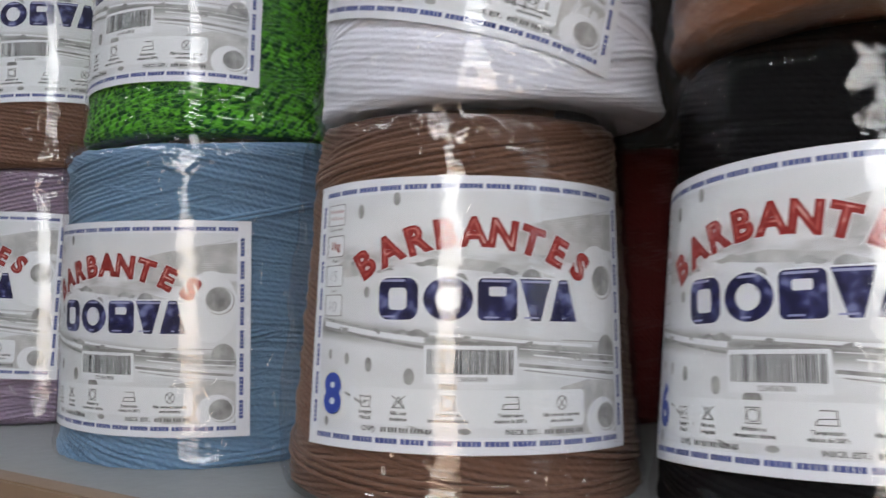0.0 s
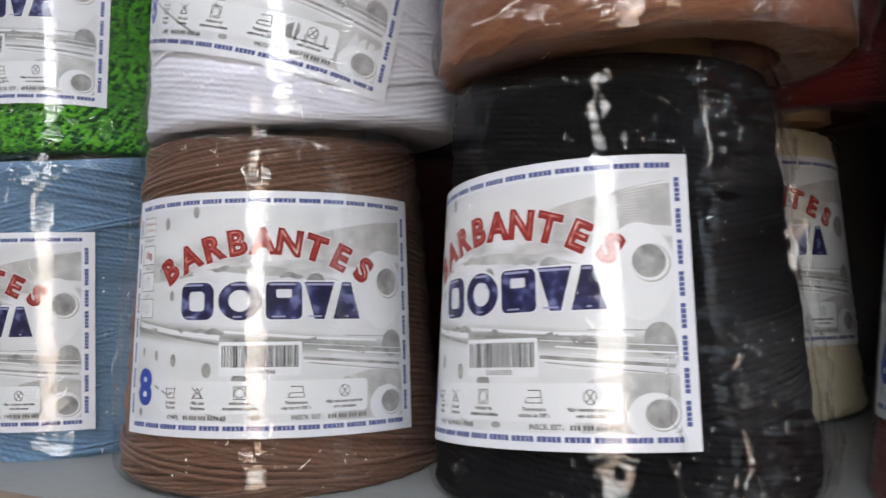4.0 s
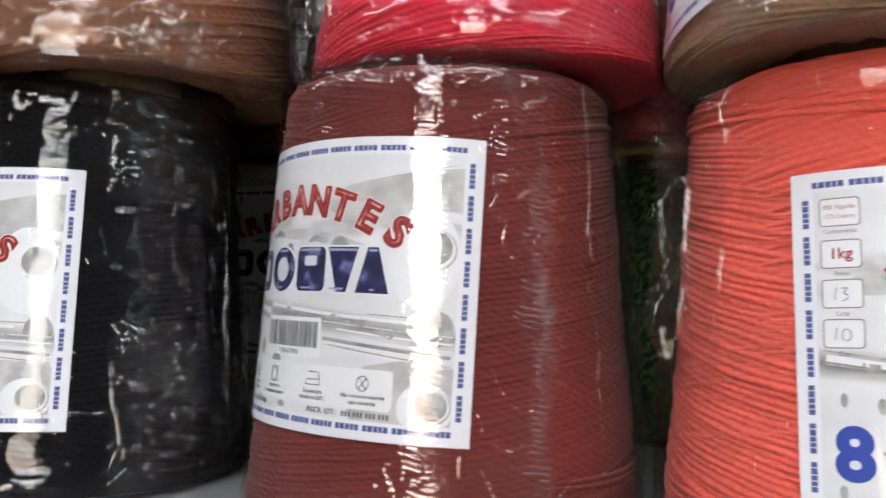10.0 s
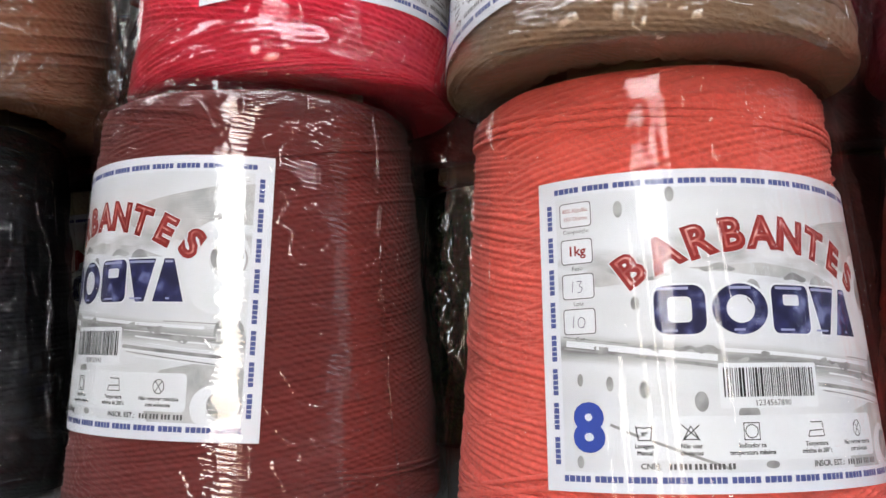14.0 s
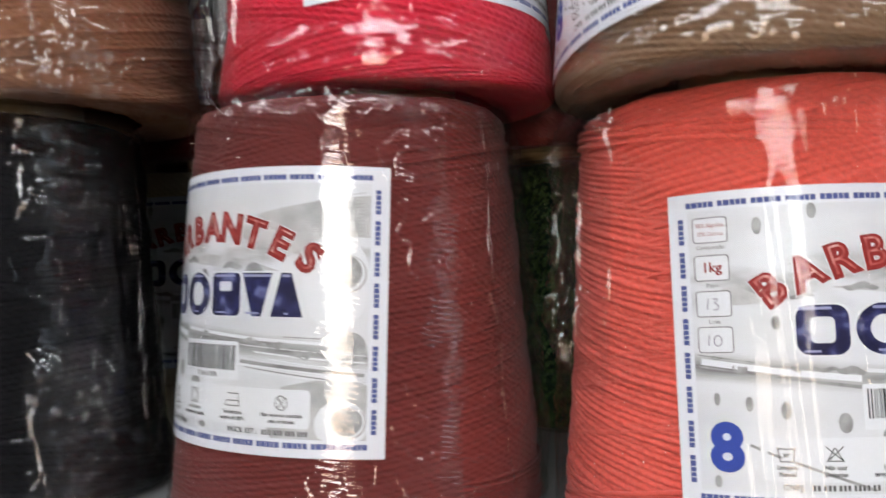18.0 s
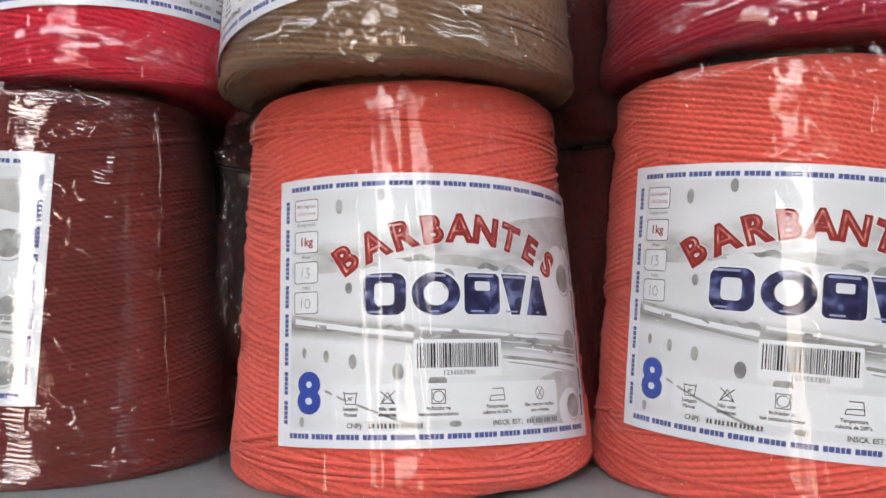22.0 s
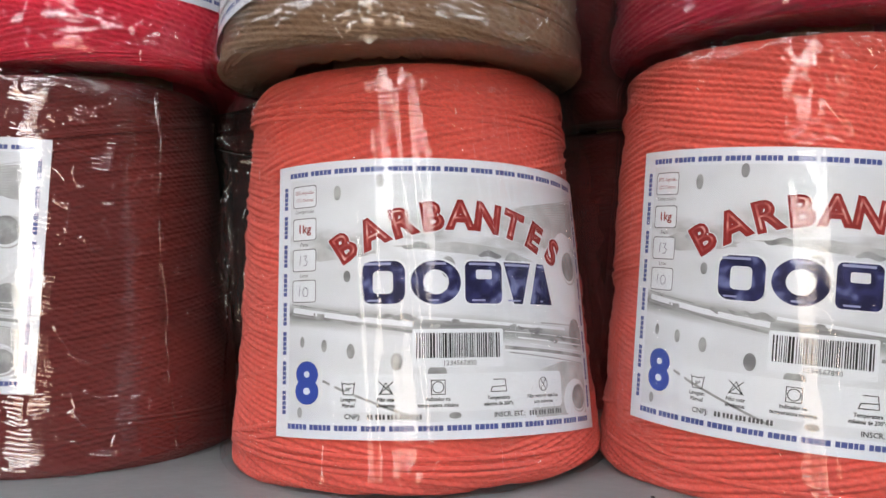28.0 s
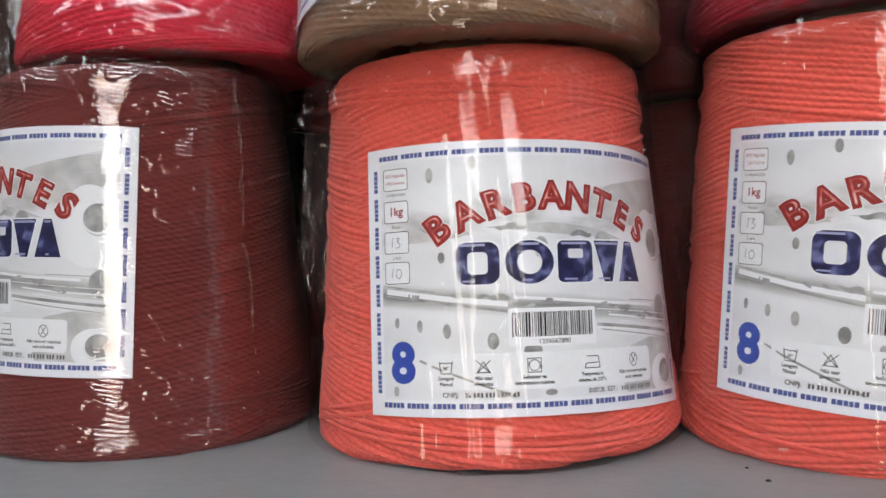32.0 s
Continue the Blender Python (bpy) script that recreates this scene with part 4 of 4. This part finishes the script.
# ceiling lights over the aisle: a metal tray with a glowing diffuser
LIT = bpy.data.materials.new("lit_diffuser")
LIT.use_nodes = True
tb = LIT.node_tree.nodes["Principled BSDF"]
tb.inputs["Emission Color"].default_value, tb.inputs["Emission Strength"].default_value = (0.92, 0.97, 1.05, 1), 13.0
ENAMEL = material("tray_enamel", (0.8, 0.8, 0.8), 0.3)[0]
lamp = tagged(new("ceiling_light"), "white ceiling light with a glowing diffuser in a metal tray", "lamp", "ceiling lights over the aisle")
part("tray", box_mesh("tray", -0.62, 0.62, -0.16, 0.16, -0.03, -0.001, 0.004), ENAMEL, lamp)
part("diffuser", box_mesh("diffuser", -0.6, 0.6, -0.14, 0.14, -0.045, -0.031, 0.004), LIT, lamp)
lamp.matrix_basis = pose(0.45, -0.75, RT)
for x in (-1.05, 1.95):
    copy_thing(lamp, pose(x, -0.75, RT))

# upright folds in the film of the second coral cone, as lines of (angle, height)
SQUIGGLES = [[(-0.25, 0.131), (-0.10, 0.136), (0.05, 0.129), (-0.24, 0.130), (-0.14, 0.113)],
             [(-0.17, 0.150), (-0.09, 0.153), (-0.03, 0.145), (0.06, 0.133)], [(0.01, 0.152), (0.05, 0.147), (0.0, 0.143)],
             [(0.26, 0.151), (0.24, 0.140), (0.38, 0.132), (0.37, 0.141)], [(-0.07, 0.162), (0.06, 0.156)]]

# ---- yarn colours ----
LAVENDER = yarn_material("lavender_yarn", (0.27, 0.21, 0.29))
BLUE = yarn_material("blue_yarn", (0.15, 0.26, 0.40))
BROWN = yarn_material("brown_yarn", (0.150, 0.079, 0.053))
BLACK = yarn_material("black_yarn", (0.004, 0.004, 0.005), fuzz=0.0)
BLACK.node_tree.nodes["Principled BSDF"].inputs["Specular IOR Level"].default_value = 0.08
WINE = yarn_material("wine_yarn", (0.14, 0.019, 0.017))
CORAL = yarn_material("coral_yarn", (0.77, 0.120, 0.092))
GREEN = yarn_material("mottled_green_yarn", (0.085, 0.32, 0.02), (0.008, 0.075, 0.016))
WHITE = yarn_material("white_yarn", (0.72, 0.74, 0.84), plied=0.1)
COPPER = yarn_material("copper_yarn", (0.245, 0.102, 0.048))
CRIMSON = yarn_material("crimson_yarn", (0.62, 0.020, 0.052))
OLIVE = yarn_material("olive_brown_yarn", (0.235, 0.14, 0.08))
RASPBERRY = yarn_material("raspberry_yarn", (0.36, 0.012, 0.04))
# green yarn for the rear row, with the shade of the gap put into its colour
SHADED_GREEN = yarn_material("shaded_green_yarn", (0.035, 0.06, 0.016), (0.010, 0.025, 0.010))
CREAM = yarn_material("cream_yarn", (0.62, 0.56, 0.42))
DARK_RED = yarn_material("dark_red_yarn", (0.08, 0.006, 0.006))

# ---- lower row, front ----
Z = 1.0
ROW, TOPROW, REAR = "front row of cones on the shelf", "cones stacked on the front row", "rear row of cones"
yarn_cone("lavender yarn cone in clear film on the shelf", LAVENDER, -0.300, 0.078, Z, 0.084, 0.163, -0.08, 0.135, seed=3, group=ROW)
yarn_cone("pale blue yarn cone in clear film on the shelf", BLUE, -0.1252, 0.0581, Z, 0.0926, 0.164, 0.0856, 0.1254, -0.005, (0.014, -0.052), seed=4, group=ROW, cross=40, rim=0.004, strays=3)
yarn_cone("brown yarn cone with a bulging film wrap", BROWN, 0.0467, 0.0394, Z, 0.0809, 0.158, 0.5325, 0.1316, -0.005, (0.034, 0.011), seed=5, group=ROW, loose=((-0.85, 0.25, 0.006),), rim=0.004, strays=4, cross=31)
yarn_cone("black yarn cone in loose shiny film", BLACK, 0.2161, 0.0629, Z, 0.0829, 0.172, -0.3137, 0.1301, -0.057, (-0.015, 0.035), pitch=0.0026, figure="6", seed=6, group=ROW, cross=26, loose=((1.35, 0.12, 0.005),), crumple=1.4, film=BLACK_CONE_FILM, fins=((1.5, 0.004, 0.168, 0.006), (0.55, 0.01, 0.06, 0.002)), bags=((1.35, 0.5, 0.001, 0.07, 0.007), (1.25, 0.45, 0.12, 0.176, 0.006)), rim=0.007, relief=0.35)
yarn_cone("wine red yarn cone with a seam in its film", WINE, 0.3948, 0.0776, Z, 0.0823, 0.170, -0.5429, 0.1422, -0.026, (0.010, -0.026), pitch=0.0021, figure="6", seed=7, group=ROW, cross=38, step=6, film=RIDGED_FILM, fins=((1.12, 0.008, 0.165, 0.0012),), bags=((1.75, 0.5, 0.002, 0.171, 0.0025),), rim=0.003, relief=0.42, strays=3)
yarn_cone("coral yarn cone with film standing off its side", CORAL, 0.5699, 0.0826, Z, 0.0842, 0.1645, 0.4405, 0.1253, 0.0415, (-0.025, 0.001), pitch=0.0025, seed=8, group=ROW, cross=37, loose=((-1.3, 0.30, 0.004), (2.0, 0.3, 0.004)), streak=1.0, film=THIN_FILM, film_grid=(460, 165), fins=((-1.28, 0.06, 0.168, 0.011),), bags=((-1.3, 0.42, 0.055, 0.170, 0.009), (1.7, 0.45, 0.03, 0.170, 0.008)), rim=0.004, strays=5)
yarn_cone("coral yarn cone with wrinkled film", CORAL, 0.7367, 0.0919, Z, 0.0847, 0.170, -0.087, 0.1283, 0.083, (-0.003, -0.039), pitch=0.0025, seed=9, group=ROW, cross=37, crumple=1.1, streak=0.8, film=SMOOTH_FILM, film_grid=(460, 165), rim=0.003, strays=4, creases=SQUIGGLES)

# ---- upper row, front ----
UPPER = {"group": TOPROW, "cols": 120, "step": 6, "film_grid": (200, 125)}
yarn_cone("dark brown yarn cone stacked on the lavender one", BROWN, -0.300, 0.085, Z + 0.161, 0.080, 0.16, 0.5, 0.148, seed=11, **UPPER)
yarn_cone("mottled green yarn cone stacked on the blue one", GREEN, -0.135, 0.066, Z + 0.165, 0.077, 0.16, 0.06, 0.134, 0.0, seed=12, **UPPER)
yarn_cone("white yarn cone stacked on the brown one", WHITE, 0.058, 0.052, Z + 0.159, 0.080, 0.16, 0.36, 0.134, 0.27, seed=13, skirt=0.007, relief=0.3, **UPPER)
yarn_cone("copper brown yarn cone in crumpled film", COPPER, 0.230, 0.064, Z + 0.174, 0.087, 0.15, -2.2, 0.131, 0.0, seed=14, crumple=2.0, film=CRUMPLED_FILM, loose=((0.9, 0.3, 0.003),), pitch=0.0026, cross=52, fins=((0.75, 0.002, 0.12, 0.003),), bags=((1.5, 0.7, 0.0, 0.15, 0.011), (0.3, 0.5, 0.0, 0.1, 0.003)), skirt=0.005, **UPPER)
yarn_cone("crimson yarn cone with loose film stacked on the wine red one", CRIMSON, 0.410, 0.086, Z + 0.172, 0.076, 0.16, 0.85, 0.137, 0.0, seed=15, film=SMOOTH_FILM, cross=32, loose=((-1.1, 0.28, 0.004),), fins=((-1.0, 0.0, 0.15, 0.010),), bags=((-1.15, 0.5, 0.0, 0.155, 0.013),), skirt=0.003, **UPPER)
yarn_cone("olive brown yarn cone with a slanted label", OLIVE, 0.567, 0.068, Z + 0.1652, 0.081, 0.16, -0.62, 0.126, -0.16, seed=16, crumple=1.6, film=CRUMPLED_FILM, bags=((1.6, 0.5, 0.0, 0.15, 0.007),), skirt=0.003, strays=3, **UPPER)
yarn_cone("raspberry yarn cone stacked on the coral one", RASPBERRY, 0.738, 0.088, Z + 0.172, 0.080, 0.16, 0.22, 0.137, 0.0, seed=17, crumple=1.5, skirt=0.003, **UPPER)

# ---- rear rows ----
for tag, mat, x, y, z, phi, top, show in (
    ("dark red yarn cone in the rear row", DARK_RED, 0.040, 0.240, Z, 2.5, 0.13, False),
    ("cream yarn cone in the rear row", CREAM, 0.225, 0.250, Z, 0.45, 0.148, True),
    ("green yarn cone in the rear row, coloured darker for shade", SHADED_GREEN, 0.490, 0.295, Z, 2.5, 0.13, False),
    ("dark red yarn cone standing in the rear row", DARK_RED, 0.68, 0.262, Z, 2.5, 0.13, False),
    ("brown yarn cone in the rear row", BROWN, -0.115, 0.250, Z, 2.5, 0.13, False),
    ("brown yarn cone on top of the rear row", BROWN, -0.030, 0.235, Z + 0.165, 2.5, 0.13, False),
    ("red yarn cone with a label on top of the rear row", DARK_RED, 0.262, 0.228, Z + 0.166, -0.30, 0.136, True),
    ("wine red yarn cone on top of the rear row", WINE, 0.470, 0.250, Z + 0.165, 2.5, 0.13, False),
    ("dark red yarn cone stacked on the rear row", DARK_RED, 0.68, 0.262, Z + 0.165, 2.5, 0.13, False),
):
    yarn_cone(tag, mat, x, y, z, 0.080, 0.164, phi, top, seed=int(abs(x) * 900 + z * 50), group=REAR, cols=70, step=4, film_grid=(110, 70), prints=show, film=None if show else DIMMED_FILM)


def crumb(x, y, size, seed):
    """A dark fleck of lint lying on the shelf."""
    bm = bmesh.new()
    bmesh.ops.create_icosphere(bm, subdivisions=1, radius=size)
    rnd = random.Random(seed)
    for v in bm.verts:
        v.co = Vector((v.co.x * rnd.uniform(0.6, 1.6), v.co.y * rnd.uniform(0.5, 1.0), max(0.0, v.co.z * 0.5 + size * 0.4)))
    mesh = bpy.data.meshes.new("lint_crumb")
    bm.to_mesh(mesh)
    bm.free()
    ob = tagged(part("lint_crumb", mesh, BLACK_INK), "tiny dark lint crumb on the grey shelf", "crumb", "crumbs on the shelf")
    ob.location = (x, y, Z)


crumb(0.678, 0.0045, 0.0011, 1)
crumb(0.673, 0.0200, 0.0008, 2)
